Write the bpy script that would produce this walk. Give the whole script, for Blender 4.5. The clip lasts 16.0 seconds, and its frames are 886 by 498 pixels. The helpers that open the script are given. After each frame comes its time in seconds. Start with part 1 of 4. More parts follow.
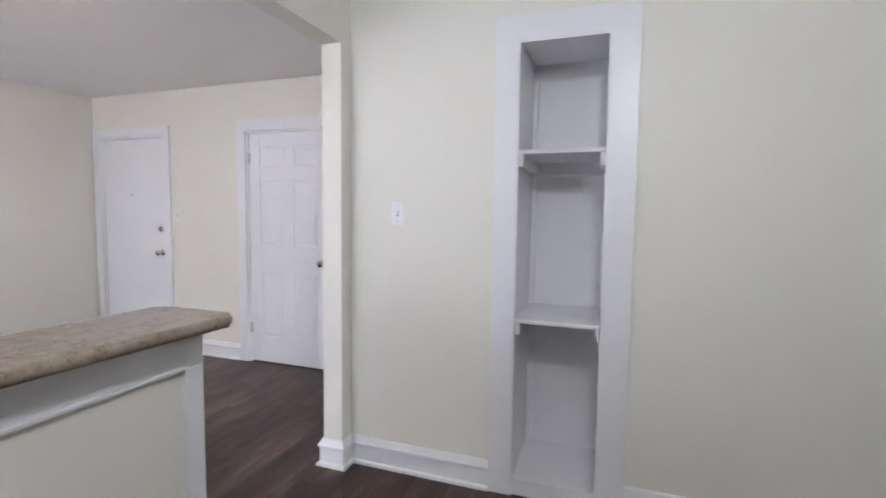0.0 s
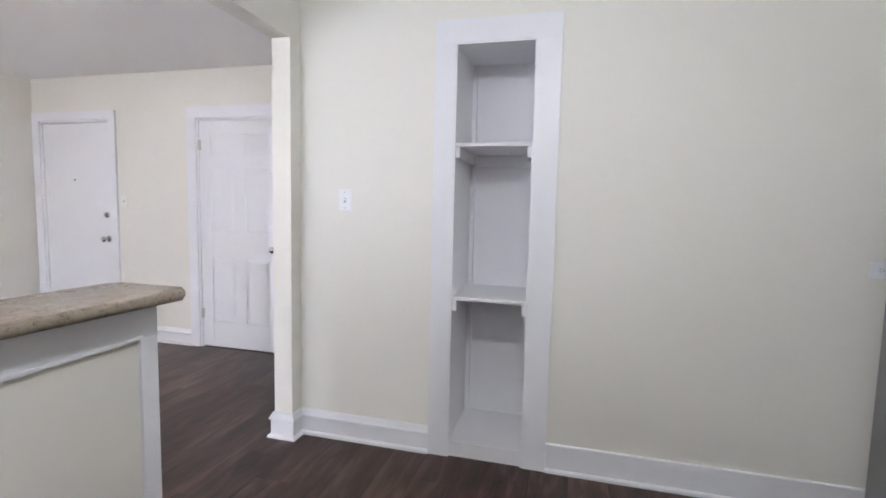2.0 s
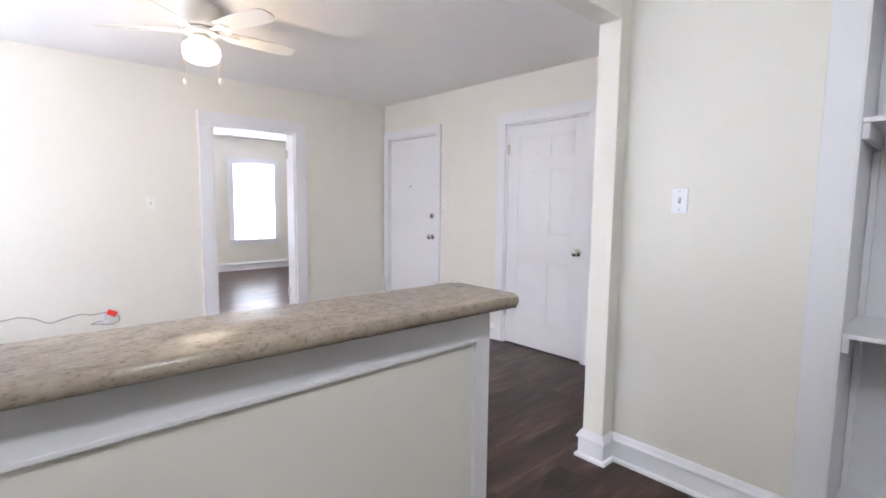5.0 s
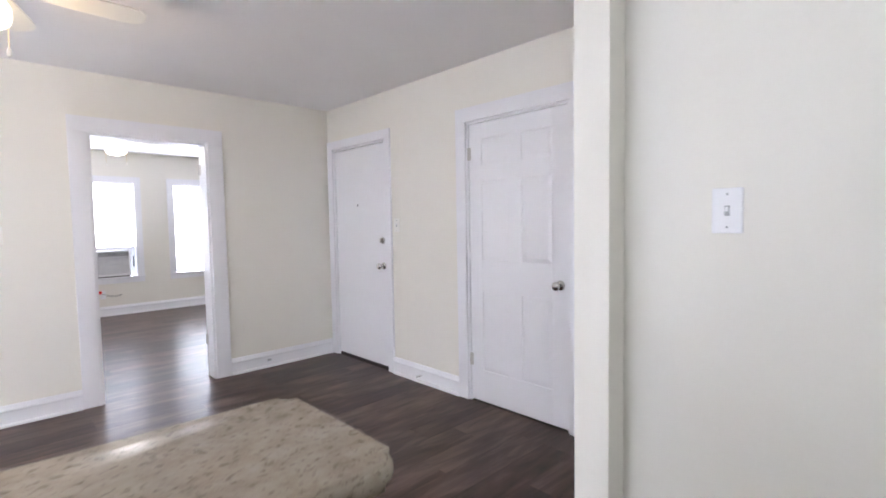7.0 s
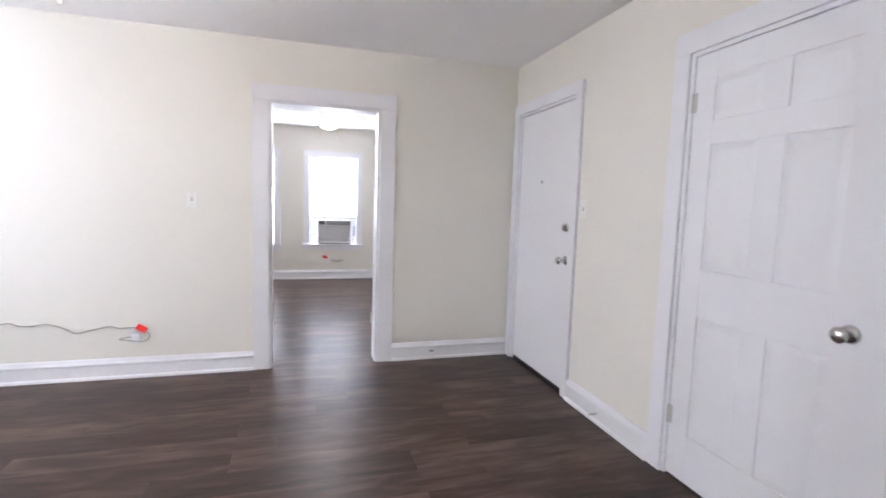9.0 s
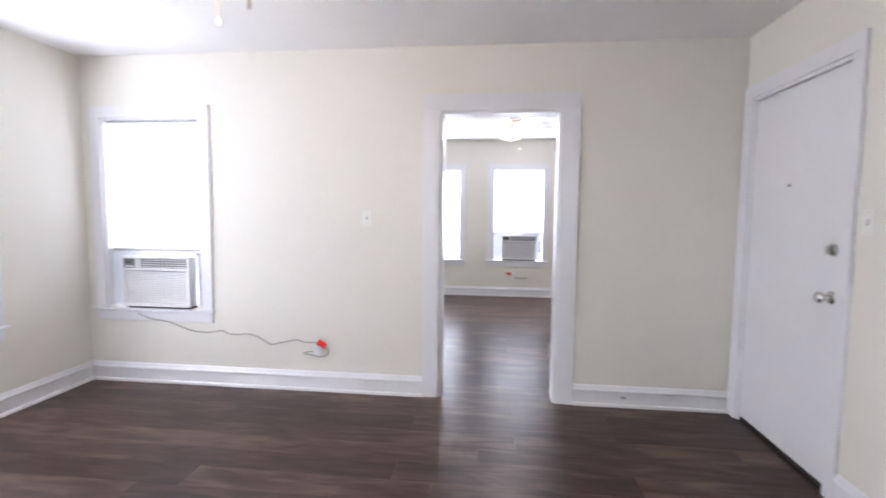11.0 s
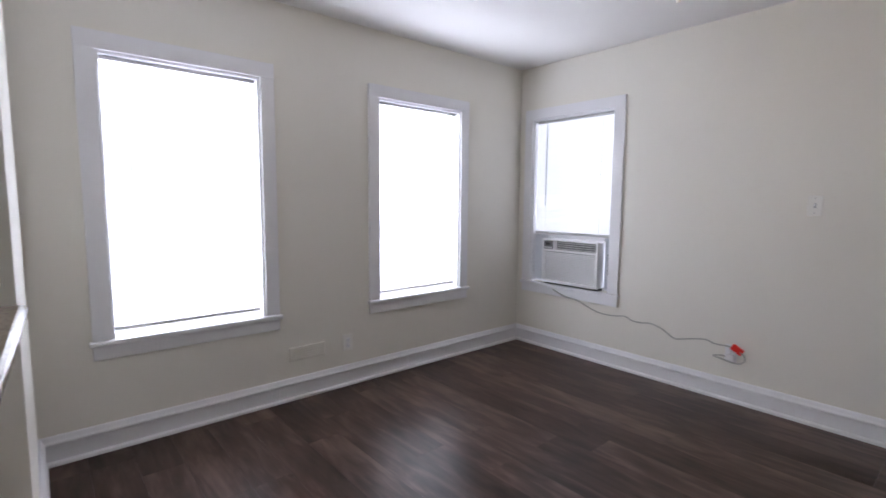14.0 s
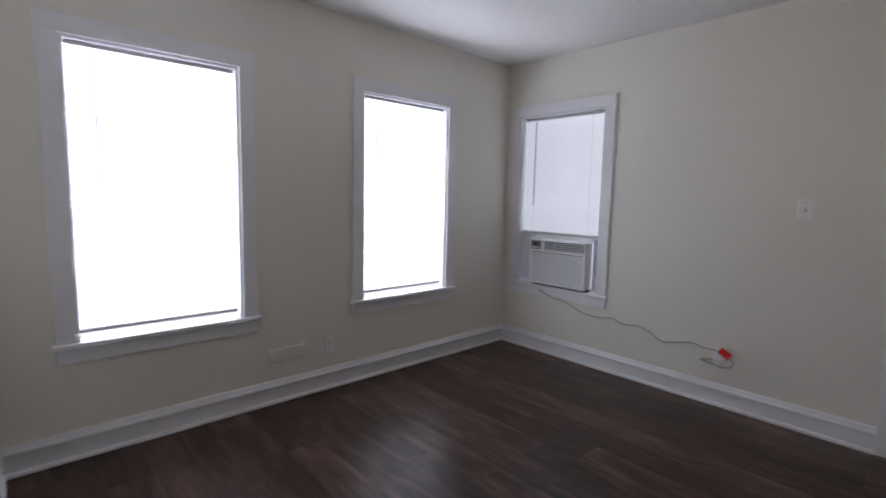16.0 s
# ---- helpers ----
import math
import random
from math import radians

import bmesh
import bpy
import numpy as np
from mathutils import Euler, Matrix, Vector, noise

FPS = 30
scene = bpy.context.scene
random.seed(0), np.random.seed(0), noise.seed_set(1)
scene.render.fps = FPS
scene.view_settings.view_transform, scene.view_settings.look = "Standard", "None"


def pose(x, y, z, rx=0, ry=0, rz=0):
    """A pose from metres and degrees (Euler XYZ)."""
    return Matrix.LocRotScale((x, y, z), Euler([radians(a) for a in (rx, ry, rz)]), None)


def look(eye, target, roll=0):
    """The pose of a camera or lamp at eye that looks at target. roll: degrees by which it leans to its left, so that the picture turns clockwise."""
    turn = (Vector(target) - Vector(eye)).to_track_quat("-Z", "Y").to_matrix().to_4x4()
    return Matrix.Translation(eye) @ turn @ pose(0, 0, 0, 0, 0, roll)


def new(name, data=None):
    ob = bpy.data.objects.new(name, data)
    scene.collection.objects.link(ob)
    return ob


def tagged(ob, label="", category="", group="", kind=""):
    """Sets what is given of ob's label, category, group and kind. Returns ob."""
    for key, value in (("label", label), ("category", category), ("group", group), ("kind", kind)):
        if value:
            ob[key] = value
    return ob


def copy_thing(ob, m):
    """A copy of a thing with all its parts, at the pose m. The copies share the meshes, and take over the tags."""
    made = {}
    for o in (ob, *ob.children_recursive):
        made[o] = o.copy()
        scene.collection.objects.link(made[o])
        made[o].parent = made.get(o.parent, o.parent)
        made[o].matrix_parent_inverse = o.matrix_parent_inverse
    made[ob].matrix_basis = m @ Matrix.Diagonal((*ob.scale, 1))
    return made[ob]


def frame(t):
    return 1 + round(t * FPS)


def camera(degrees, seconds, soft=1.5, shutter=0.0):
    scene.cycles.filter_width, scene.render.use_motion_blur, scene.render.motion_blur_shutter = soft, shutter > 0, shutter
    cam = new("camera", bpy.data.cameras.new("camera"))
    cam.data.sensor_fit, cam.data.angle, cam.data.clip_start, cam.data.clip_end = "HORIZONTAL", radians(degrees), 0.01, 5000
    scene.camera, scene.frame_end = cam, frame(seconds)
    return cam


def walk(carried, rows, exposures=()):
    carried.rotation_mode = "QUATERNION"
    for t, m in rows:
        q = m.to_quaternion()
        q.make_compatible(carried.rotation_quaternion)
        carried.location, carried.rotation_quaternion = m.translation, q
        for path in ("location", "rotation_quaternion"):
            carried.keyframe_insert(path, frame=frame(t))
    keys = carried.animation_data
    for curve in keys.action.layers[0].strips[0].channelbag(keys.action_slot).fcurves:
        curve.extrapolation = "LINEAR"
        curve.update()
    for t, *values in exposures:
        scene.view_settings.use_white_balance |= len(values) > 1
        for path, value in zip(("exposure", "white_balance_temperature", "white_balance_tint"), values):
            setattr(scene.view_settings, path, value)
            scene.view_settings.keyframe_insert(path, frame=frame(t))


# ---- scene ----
cam = camera(85.8, 16.0, 1.7, 0.4)
PATH = [
    (0, (0.208, 0.088, 1.345), (-0.467, 1.965, 1.198), 0.7),
    (0.5, (0.315, -0.02, 1.34), (-0.198, 1.905, 1.172), 1.5),
    (1, (0.35, -0.085, 1.318), (-0.144, 1.843, 1.122), 0.8),
    (1.5, (0.356, -0.077, 1.316), (-0.136, 1.852, 1.126), 0.8),
    (2, (0.351, -0.084, 1.321), (-0.157, 1.843, 1.143), 1.3),
    (2.5, (0.334, -0.076, 1.326), (-0.259, 1.826, 1.153), 0.7),
    (3, (0.276, -0.078, 1.329), (-0.6, 1.711, 1.157), 0.9),
    (3.5, (0.206, -0.106, 1.327), (-0.965, 1.504, 1.14), 0.9),
    (4, (0.157, -0.119, 1.323), (-1.236, 1.302, 1.115), 1.2),
    (4.2, (0.137, -0.129, 1.326), (-1.295, 1.249, 1.105), 1.1),
    (6.3, (-0.2, 0.578, 1.319), (-1.674, 1.918, 1.141), 0.7),
    (6.5, (-0.26, 0.667, 1.307), (-1.716, 2.026, 1.123), 0.8),
    (7, (-0.454, 0.918, 1.328), (-1.892, 2.302, 1.213), -1.0),
    (7.5, (-0.583, 1.129, 1.309), (-2.161, 2.353, 1.21), -2.2),
    (8, (-0.69, 1.495, 1.349), (-2.507, 2.33, 1.333), 2.4),
    (8.2, (-0.724, 1.556, 1.341), (-2.549, 2.365, 1.23), 1.9),
    (10.3, (-1.399, 1.954, 1.302), (-3.392, 2.071, 1.183), 1.7),
    (10.5, (-1.425, 1.972, 1.319), (-3.42, 2.031, 1.189), 0.8),
    (11, (-1.442, 1.893, 1.328), (-3.424, 1.671, 1.174), 0.6),
    (11.5, (-1.463, 1.85, 1.284), (-3.387, 1.321, 1.15), 0.3),
    (12, (-1.454, 1.788, 1.315), (-3.291, 1.017, 1.149), 0.3),
    (12.5, (-1.431, 1.729, 1.311), (-3.169, 0.754, 1.14), 0.6),
    (13, (-1.413, 1.704, 1.312), (-3.005, 0.505, 1.146), 0.7),
    (13.5, (-1.378, 1.679, 1.305), (-2.822, 0.308, 1.115), 0.6),
    (14, (-1.364, 1.668, 1.298), (-2.66, 0.159, 1.093), 0.5),
    (14.5, (-1.348, 1.651, 1.3), (-2.51, 0.037, 1.092), 0.8),
    (15, (-1.331, 1.631, 1.301), (-2.462, -0.004, 1.085), 1.1),
    (15.5, (-1.354, 1.622, 1.303), (-2.528, 0.02, 1.07), 1.2),
    (16, (-1.419, 1.592, 1.316), (-2.762, 0.126, 1.094), 1.3),
]
KELVIN, TINT = 5800, 17
EXPOSURES = [(0.0, 0.91, KELVIN, TINT), (2.0, 1.11, KELVIN, TINT), (4.0, 1.13, KELVIN, TINT), (7.5, 1.05, KELVIN, TINT), (10.5, 1.03, KELVIN, TINT), (11.5, 0.82, KELVIN, TINT),
             (12.5, 0.45, KELVIN, TINT), (13.5, 0.13, KELVIN, TINT), (14.5, -0.43, KELVIN, TINT), (15.5, -0.80, KELVIN, TINT), (16.0, -0.88, KELVIN, TINT)]
walk(cam, [(t, look(eye, target, roll)) for t, eye, target, roll in PATH], EXPOSURES)

# ---------------------------------------------------------------- light
world = bpy.data.worlds.new("sky")
scene.world = world
world.use_nodes = True
wt = world.node_tree
sky = wt.nodes.new("ShaderNodeTexSky")
sky.sky_type = "NISHITA"
sky.sun_disc = False
sky.sun_elevation = radians(50)
sky.sun_rotation = radians(20)
wt.links.new(sky.outputs["Color"], wt.nodes["Background"].inputs["Color"])
wt.nodes["Background"].inputs["Strength"].default_value = 0.12
sun_data = bpy.data.lights.new("sun", "SUN")
sun_data.energy, sun_data.angle, sun_data.color = 2.0, radians(0.5), (1.0, 0.95, 0.88)
new("sun", sun_data).matrix_world = look((0, 0, 20), (3.0, -8.0, 0))

# plan: living room x W..E, kitchen east of it, bedroom west of it
W, D, S, N = -4.770, 3.478, -1.228, 2.290
PW, PE = -1.237, -1.102          # the wall between living room and kitchen
SW = -1.213                      # the wall end beside the passage is a little thinner
PIER = (-1.316, -1.188)          # the pier at the counter's south end
KE = 2.35                        # kitchen's east wall
CEIL = 2.458
BW, BE, BS, BN = -9.05, -4.915, -0.60, 4.90   # bedroom
Z0, Z1 = 0.578, 2.004              # window opening
TH = 0.14
WIN_W = 0.785


def area(name, m, w, h, watts, colour):
    d = bpy.data.lights.new(name, "AREA")
    d.shape, d.size, d.size_y, d.energy, d.color = "RECTANGLE", w, h, watts, colour
    new(name, d).matrix_world = m


SKY_W = {"S": 43.0, "W": 7.8, "B": 38.0}
WINDOWS = [  # place of the middle of the opening on the inner wall face, turn
    ("S", -2.024, S, 0), ("S", -3.630, S, 0), ("W", W, -0.682, -90),
    ("B", BW, 0.925, -90), ("B", BW, 2.228, -90), ("B", BW, 3.540, -90), ]
for kind_, wx, wy, turn in WINDOWS:
    m = pose(wx, wy, (Z0 + Z1) / 2, 0, 0, turn) @ pose(0, -0.072, 0, 90, 0, 0)
    area("window_daylight", m, WIN_W - 0.04, Z1 - Z0 - 0.03, SKY_W[kind_], (0.928, 0.938, 0.975))


def bulb(name, at, watts, colour, radius):
    d = bpy.data.lights.new(name, "POINT")
    d.energy, d.color, d.shadow_soft_size = watts, colour, radius
    new(name, d).location = at


FAN_A, FAN_B = (-3.105, 0.946), (-6.83, 2.03)
for (fx, fy), watts, warm in ((FAN_A, 6.2, (1.0, 0.74, 0.42)), (FAN_B, 12, (1.0, 0.93, 0.82))):
    bulb("fan_bulb", (fx, fy, 2.185), watts, warm, 0.10)
KLAMP = (0.38, 0.24)
bulb("kitchen_lamp", (KLAMP[0], KLAMP[1], CEIL - 0.13), 23.0, (0.968, 0.985, 0.945), 0.10)

# ---------------------------------------------------------------- materials


def material(name, base, rough=0.5, metal=0.0, vary=0.06, scale=6.0, fine=90.0, bump=0.05, bump_dist=0.002, rough_vary=0.08, trans=0.0):
    """Base colour with slow stains and fine grain, a little relief and uneven gloss."""
    m = bpy.data.materials.new(name)
    m.use_nodes = True
    nt = m.node_tree
    b = nt.nodes["Principled BSDF"]
    tc = nt.nodes.new("ShaderNodeTexCoord")
    n1, n2 = nt.nodes.new("ShaderNodeTexNoise"), nt.nodes.new("ShaderNodeTexNoise")
    n1.inputs["Scale"].default_value, n1.inputs["Detail"].default_value = scale, 3
    n2.inputs["Scale"].default_value, n2.inputs["Detail"].default_value = fine, 4
    for n in (n1, n2):
        nt.links.new(tc.outputs["Object"], n.inputs["Vector"])
    mix = nt.nodes.new("ShaderNodeMix")
    mix.data_type = "RGBA"
    dark = [c * (1 - vary) for c in base]
    lite = [min(1, c * (1 + vary)) for c in base]
    mix.inputs["A"].default_value, mix.inputs["B"].default_value = (*dark, 1), (*lite, 1)
    add = nt.nodes.new("ShaderNodeMath")
    add.operation = "MULTIPLY_ADD"
    add.inputs[1].default_value = 0.35
    nt.links.new(n2.outputs["Fac"], add.inputs[0])
    half = nt.nodes.new("ShaderNodeMath")
    half.operation = "MULTIPLY"
    half.inputs[1].default_value = 0.65
    nt.links.new(n1.outputs["Fac"], half.inputs[0])
    nt.links.new(half.outputs[0], add.inputs[2])
    nt.links.new(add.outputs[0], mix.inputs["Factor"])
    nt.links.new(mix.outputs["Result"], b.inputs["Base Color"])
    rr = nt.nodes.new("ShaderNodeMapRange")
    rr.inputs["To Min"].default_value, rr.inputs["To Max"].default_value = max(0.02, rough - rough_vary), min(1, rough + rough_vary)
    nt.links.new(n1.outputs["Fac"], rr.inputs["Value"])
    nt.links.new(rr.outputs["Result"], b.inputs["Roughness"])
    b.inputs["Metallic"].default_value = metal
    if bump:
        bp = nt.nodes.new("ShaderNodeBump")
        bp.inputs["Strength"].default_value, bp.inputs["Distance"].default_value = bump, bump_dist
        nt.links.new(n2.outputs["Fac"], bp.inputs["Height"])
        nt.links.new(bp.outputs["Normal"], b.inputs["Normal"])
    if trans:
        tr = nt.nodes.new("ShaderNodeBsdfTranslucent")
        tr.inputs["Color"].default_value = (0.9, 0.9, 0.88, 1)
        ms = nt.nodes.new("ShaderNodeMixShader")
        ms.inputs["Fac"].default_value = trans
        nt.links.new(b.outputs[0], ms.inputs[1])
        nt.links.new(tr.outputs[0], ms.inputs[2])
        nt.links.new(ms.outputs[0], nt.nodes["Material Output"].inputs["Surface"])
    return m


WALL = material("cream_wall_paint", (0.831, 0.808, 0.735), 0.55, vary=0.035, scale=1.3, fine=160, bump=0.12, bump_dist=0.001)
CEILING = material("ceiling_paint", (0.90, 0.886, 0.87), 0.8, vary=0.04, scale=2.0, fine=70, bump=0.25, bump_dist=0.002)
TRIM = material("white_gloss_trim", (0.84, 0.84, 0.86), 0.32, vary=0.03, scale=3.0, fine=60, bump=0.04)
DOOR = material("white_door_paint", (0.84, 0.84, 0.86), 0.38, vary=0.025, scale=2.0, fine=45, bump=0.05)
SHELF = material("white_shelf_paint", (0.84, 0.83, 0.85), 0.42, vary=0.05, scale=5.0, fine=50, bump=0.08)
CHROME = material("satin_nickel", (0.56, 0.55, 0.53), 0.20, 1.0, vary=0.05, bump=0)
NICKEL = material("worn_nickel", (0.62, 0.60, 0.57), 0.42, 0.7, vary=0.08, bump=0.03)
STEEL = material("stainless_steel", (0.36, 0.365, 0.37), 0.36, 1.0, vary=0.05, scale=3, fine=240, bump=0.02)
BLACK = material("black_plastic", (0.02, 0.02, 0.02), 0.35, vary=0.2, bump=0.03)
# for the entry threshold, and for dark strips that paint shade
DARK = material("dark_threshold_and_shade", (0.035, 0.03, 0.028), 0.6, vary=0.2)
PLASTIC = material("white_plastic", (0.87, 0.87, 0.88), 0.35, vary=0.03, bump=0.02)
GREYP = material("grey_plastic", (0.42, 0.43, 0.44), 0.4, vary=0.05, bump=0.02)
DKGREY = material("dark_grey_plastic", (0.16, 0.165, 0.17), 0.4, vary=0.08, bump=0.02)
RED = material("red_plastic", (0.88, 0.035, 0.02), 0.4, vary=0.06, bump=0.02)
CORD = material("cream_cord", (0.42, 0.41, 0.37), 0.45, vary=0.04, bump=0)
TAPE = material("blue_tape", (0.03, 0.16, 0.72), 0.6, vary=0.12, fine=200)
BLIND = material("vinyl_slat", (0.86, 0.86, 0.85), 0.45, vary=0.02, bump=0, trans=0.42)
# blind rails: the grey holds their shade against the bright window
RAIL = material("vinyl_rail_backlit_grey", (0.50, 0.50, 0.50), 0.45, vary=0.03, bump=0)
ACCORD = material("accordion_vinyl", (0.74, 0.76, 0.80), 0.5, vary=0.03, bump=0, trans=0.14)
IVORY = material("ivory_plastic", (0.87, 0.86, 0.81), 0.3, vary=0.02, bump=0.02)
FANWHITE = material("fan_enamel", (0.80, 0.78, 0.72), 0.3, vary=0.03, bump=0)
BRASS = material("brass_chain", (0.75, 0.58, 0.28), 0.3, 1.0, vary=0.05, bump=0)
CABINET = material("white_cabinet", (0.74, 0.75, 0.74), 0.4, vary=0.04, bump=0.05)
DARKTOP = material("dark_worktop", (0.10, 0.085, 0.075), 0.3, vary=0.4, scale=40, fine=300, bump=0.02)
SUBFLOOR = material("subfloor", (0.05, 0.04, 0.035), 0.8, vary=0.2)
EARTH = material("outside_ground", (0.12, 0.13, 0.07), 0.95, vary=0.3, scale=0.6, fine=12, bump=0.3, bump_dist=0.02)
SIDING = material("outside_siding", (0.6, 0.6, 0.58), 0.7, vary=0.05)


def lamp_glass():
    m = bpy.data.materials.new("lit_frosted_glass")
    m.use_nodes = True
    b = m.node_tree.nodes["Principled BSDF"]
    b.inputs["Base Color"].default_value = (0.9, 0.87, 0.8, 1)
    b.inputs["Roughness"].default_value = 0.35
    b.inputs["Emission Color"].default_value = (1.0, 0.86, 0.62, 1)
    b.inputs["Emission Strength"].default_value = 4.0
    return m


def pane_glass():
    m = bpy.data.materials.new("window_glass")
    m.use_nodes = True
    b = m.node_tree.nodes["Principled BSDF"]
    b.inputs["Base Color"].default_value = (1, 1, 1, 1)
    b.inputs["Roughness"].default_value = 0.02
    b.inputs["Transmission Weight"].default_value = 1.0
    b.inputs["IOR"].default_value = 1.45
    return m


def speckled_stone():
    """Beige laminate with brown and pale flecks at two sizes."""
    m = bpy.data.materials.new("speckled_beige_laminate")
    m.use_nodes = True
    nt = m.node_tree
    b = nt.nodes["Principled BSDF"]
    tc = nt.nodes.new("ShaderNodeTexCoord")
    mp = nt.nodes.new("ShaderNodeMapping")
    mp.inputs["Scale"].default_value = (1.0, 0.7, 1.0)
    nt.links.new(tc.outputs["Object"], mp.inputs["Vector"])

    def noise_ramp(scale, detail, stops):
        n = nt.nodes.new("ShaderNodeTexNoise")
        n.inputs["Scale"].default_value, n.inputs["Detail"].default_value, n.inputs["Roughness"].default_value = scale, detail, 0.7
        nt.links.new(mp.outputs["Vector"], n.inputs["Vector"])
        r = nt.nodes.new("ShaderNodeValToRGB")
        el = r.color_ramp.elements
        el[0].position, el[0].color = stops[0][0], (*stops[0][1], 1)
        el[1].position, el[1].color = stops[-1][0], (*stops[-1][1], 1)
        for p, c in stops[1:-1]:
            e = el.new(p)
            e.color = (*c, 1)
        nt.links.new(n.outputs["Fac"], r.inputs["Fac"])
        return r
    a = noise_ramp(30, 7, [(0.28, (0.225, 0.178, 0.132)), (0.42, (0.30, 0.248, 0.19)), (0.55, (0.34, 0.288, 0.225)), (0.72, (0.38, 0.33, 0.27))])
    f = noise_ramp(105, 3, [(0.35, (0.22, 0.17, 0.13)), (0.44, (1, 1, 1))])
    mx = nt.nodes.new("ShaderNodeMix")
    mx.data_type, mx.blend_type = "RGBA", "MULTIPLY"
    mx.inputs["Factor"].default_value = 0.50
    nt.links.new(a.outputs["Color"], mx.inputs["A"])
    nt.links.new(f.outputs["Color"], mx.inputs["B"])
    nt.links.new(mx.outputs["Result"], b.inputs["Base Color"])
    b.inputs["Roughness"].default_value = 0.21
    b.inputs["Specular IOR Level"].default_value = 0.32
    return m


def plank_vinyl():
    """Brown-grey wood-look planks: each piece has its own tone and grain offset."""
    m = bpy.data.materials.new("brown_vinyl_plank")
    m.use_nodes = True
    nt = m.node_tree
    b = nt.nodes["Principled BSDF"]
    tc, oi = nt.nodes.new("ShaderNodeTexCoord"), nt.nodes.new("ShaderNodeObjectInfo")
    geo = nt.nodes.new("ShaderNodeNewGeometry")
    off = nt.nodes.new("ShaderNodeVectorMath")
    off.operation = "MULTIPLY_ADD"
    off.inputs[1].default_value = (17.0, 31.0, 0.0)
    nt.links.new(oi.outputs["Random"], off.inputs[0])
    nt.links.new(geo.outputs["Position"], off.inputs[2])

    def grain(sx, sy, scale, detail, dist):
        mp = nt.nodes.new("ShaderNodeMapping")
        mp.inputs["Scale"].default_value = (sx, sy, 1)
        nt.links.new(off.outputs["Vector"], mp.inputs["Vector"])
        n = nt.nodes.new("ShaderNodeTexNoise")
        n.inputs["Scale"].default_value, n.inputs["Detail"].default_value, n.inputs["Distortion"].default_value = scale, detail, dist
        nt.links.new(mp.outputs["Vector"], n.inputs["Vector"])
        return n
    long_, fine_, blot = grain(9.5, 1.7, 1.5, 5, 0.8), grain(80, 4.0, 1.6, 4, 0.2), grain(5.0, 1.5, 1.5, 3, 0.5)
    r = nt.nodes.new("ShaderNodeValToRGB")
    el = r.color_ramp.elements
    el[0].position, el[0].color = 0.30, (0.0165, 0.0100, 0.0085, 1)
    el[1].position, el[1].color = 0.74, (0.176, 0.113, 0.089, 1)
    e = el.new(0.5)
    e.color = (0.063, 0.039, 0.0315, 1)
    s1 = nt.nodes.new("ShaderNodeMath")
    s1.operation = "MULTIPLY_ADD"
    s1.inputs[1].default_value = 0.49
    nt.links.new(long_.outputs["Fac"], s1.inputs[0])
    s2 = nt.nodes.new("ShaderNodeMath")
    s2.operation = "MULTIPLY_ADD"
    s2.inputs[1].default_value = 0.14
    nt.links.new(fine_.outputs["Fac"], s2.inputs[0])
    s3 = nt.nodes.new("ShaderNodeMath")
    s3.operation = "MULTIPLY_ADD"
    s3.inputs[1].default_value = 0.37
    s3.inputs[2].default_value = 0.0
    nt.links.new(blot.outputs["Fac"], s3.inputs[0])
    nt.links.new(s3.outputs[0], s2.inputs[2])
    nt.links.new(s2.outputs[0], s1.inputs[2])
    tone = nt.nodes.new("ShaderNodeMapRange")
    tone.inputs["To Min"].default_value, tone.inputs["To Max"].default_value = -0.06, 0.07
    nt.links.new(oi.outputs["Random"], tone.inputs["Value"])
    s4 = nt.nodes.new("ShaderNodeMath")
    nt.links.new(s1.outputs[0], s4.inputs[0])
    nt.links.new(tone.outputs["Result"], s4.inputs[1])
    nt.links.new(s4.outputs[0], r.inputs["Fac"])
    nt.links.new(r.outputs["Color"], b.inputs["Base Color"])
    rr = nt.nodes.new("ShaderNodeMapRange")
    rr.inputs["To Min"].default_value, rr.inputs["To Max"].default_value = 0.285, 0.335
    b.inputs["Specular IOR Level"].default_value = 0.19
    nt.links.new(long_.outputs["Fac"], rr.inputs["Value"])
    nt.links.new(rr.outputs["Result"], b.inputs["Roughness"])
    bp = nt.nodes.new("ShaderNodeBump")
    bp.inputs["Strength"].default_value, bp.inputs["Distance"].default_value = 0.12, 0.001
    nt.links.new(fine_.outputs["Fac"], bp.inputs["Height"])
    nt.links.new(bp.outputs["Normal"], b.inputs["Normal"])
    return m


LAMPGLASS, PANE, STONE, PLANK = lamp_glass(), pane_glass(), speckled_stone(), plank_vinyl()

# ---------------------------------------------------------------- mesh helpers


def bx(bm, x0, x1, y0, y1, z0, z1, bevel=0.0, segs=2):
    r = bmesh.ops.create_cube(bm, size=1.0, matrix=Matrix.Translation(((x0 + x1) / 2, (y0 + y1) / 2, (z0 + z1) / 2)) @ Matrix.Diagonal((abs(x1 - x0), abs(y1 - y0), abs(z1 - z0), 1)))
    if bevel:
        edges = list({e for v in r["verts"] for e in v.link_edges})
        bmesh.ops.bevel(bm, geom=edges, offset=bevel, segments=segs, affect="EDGES", profile=0.5)
    return bm


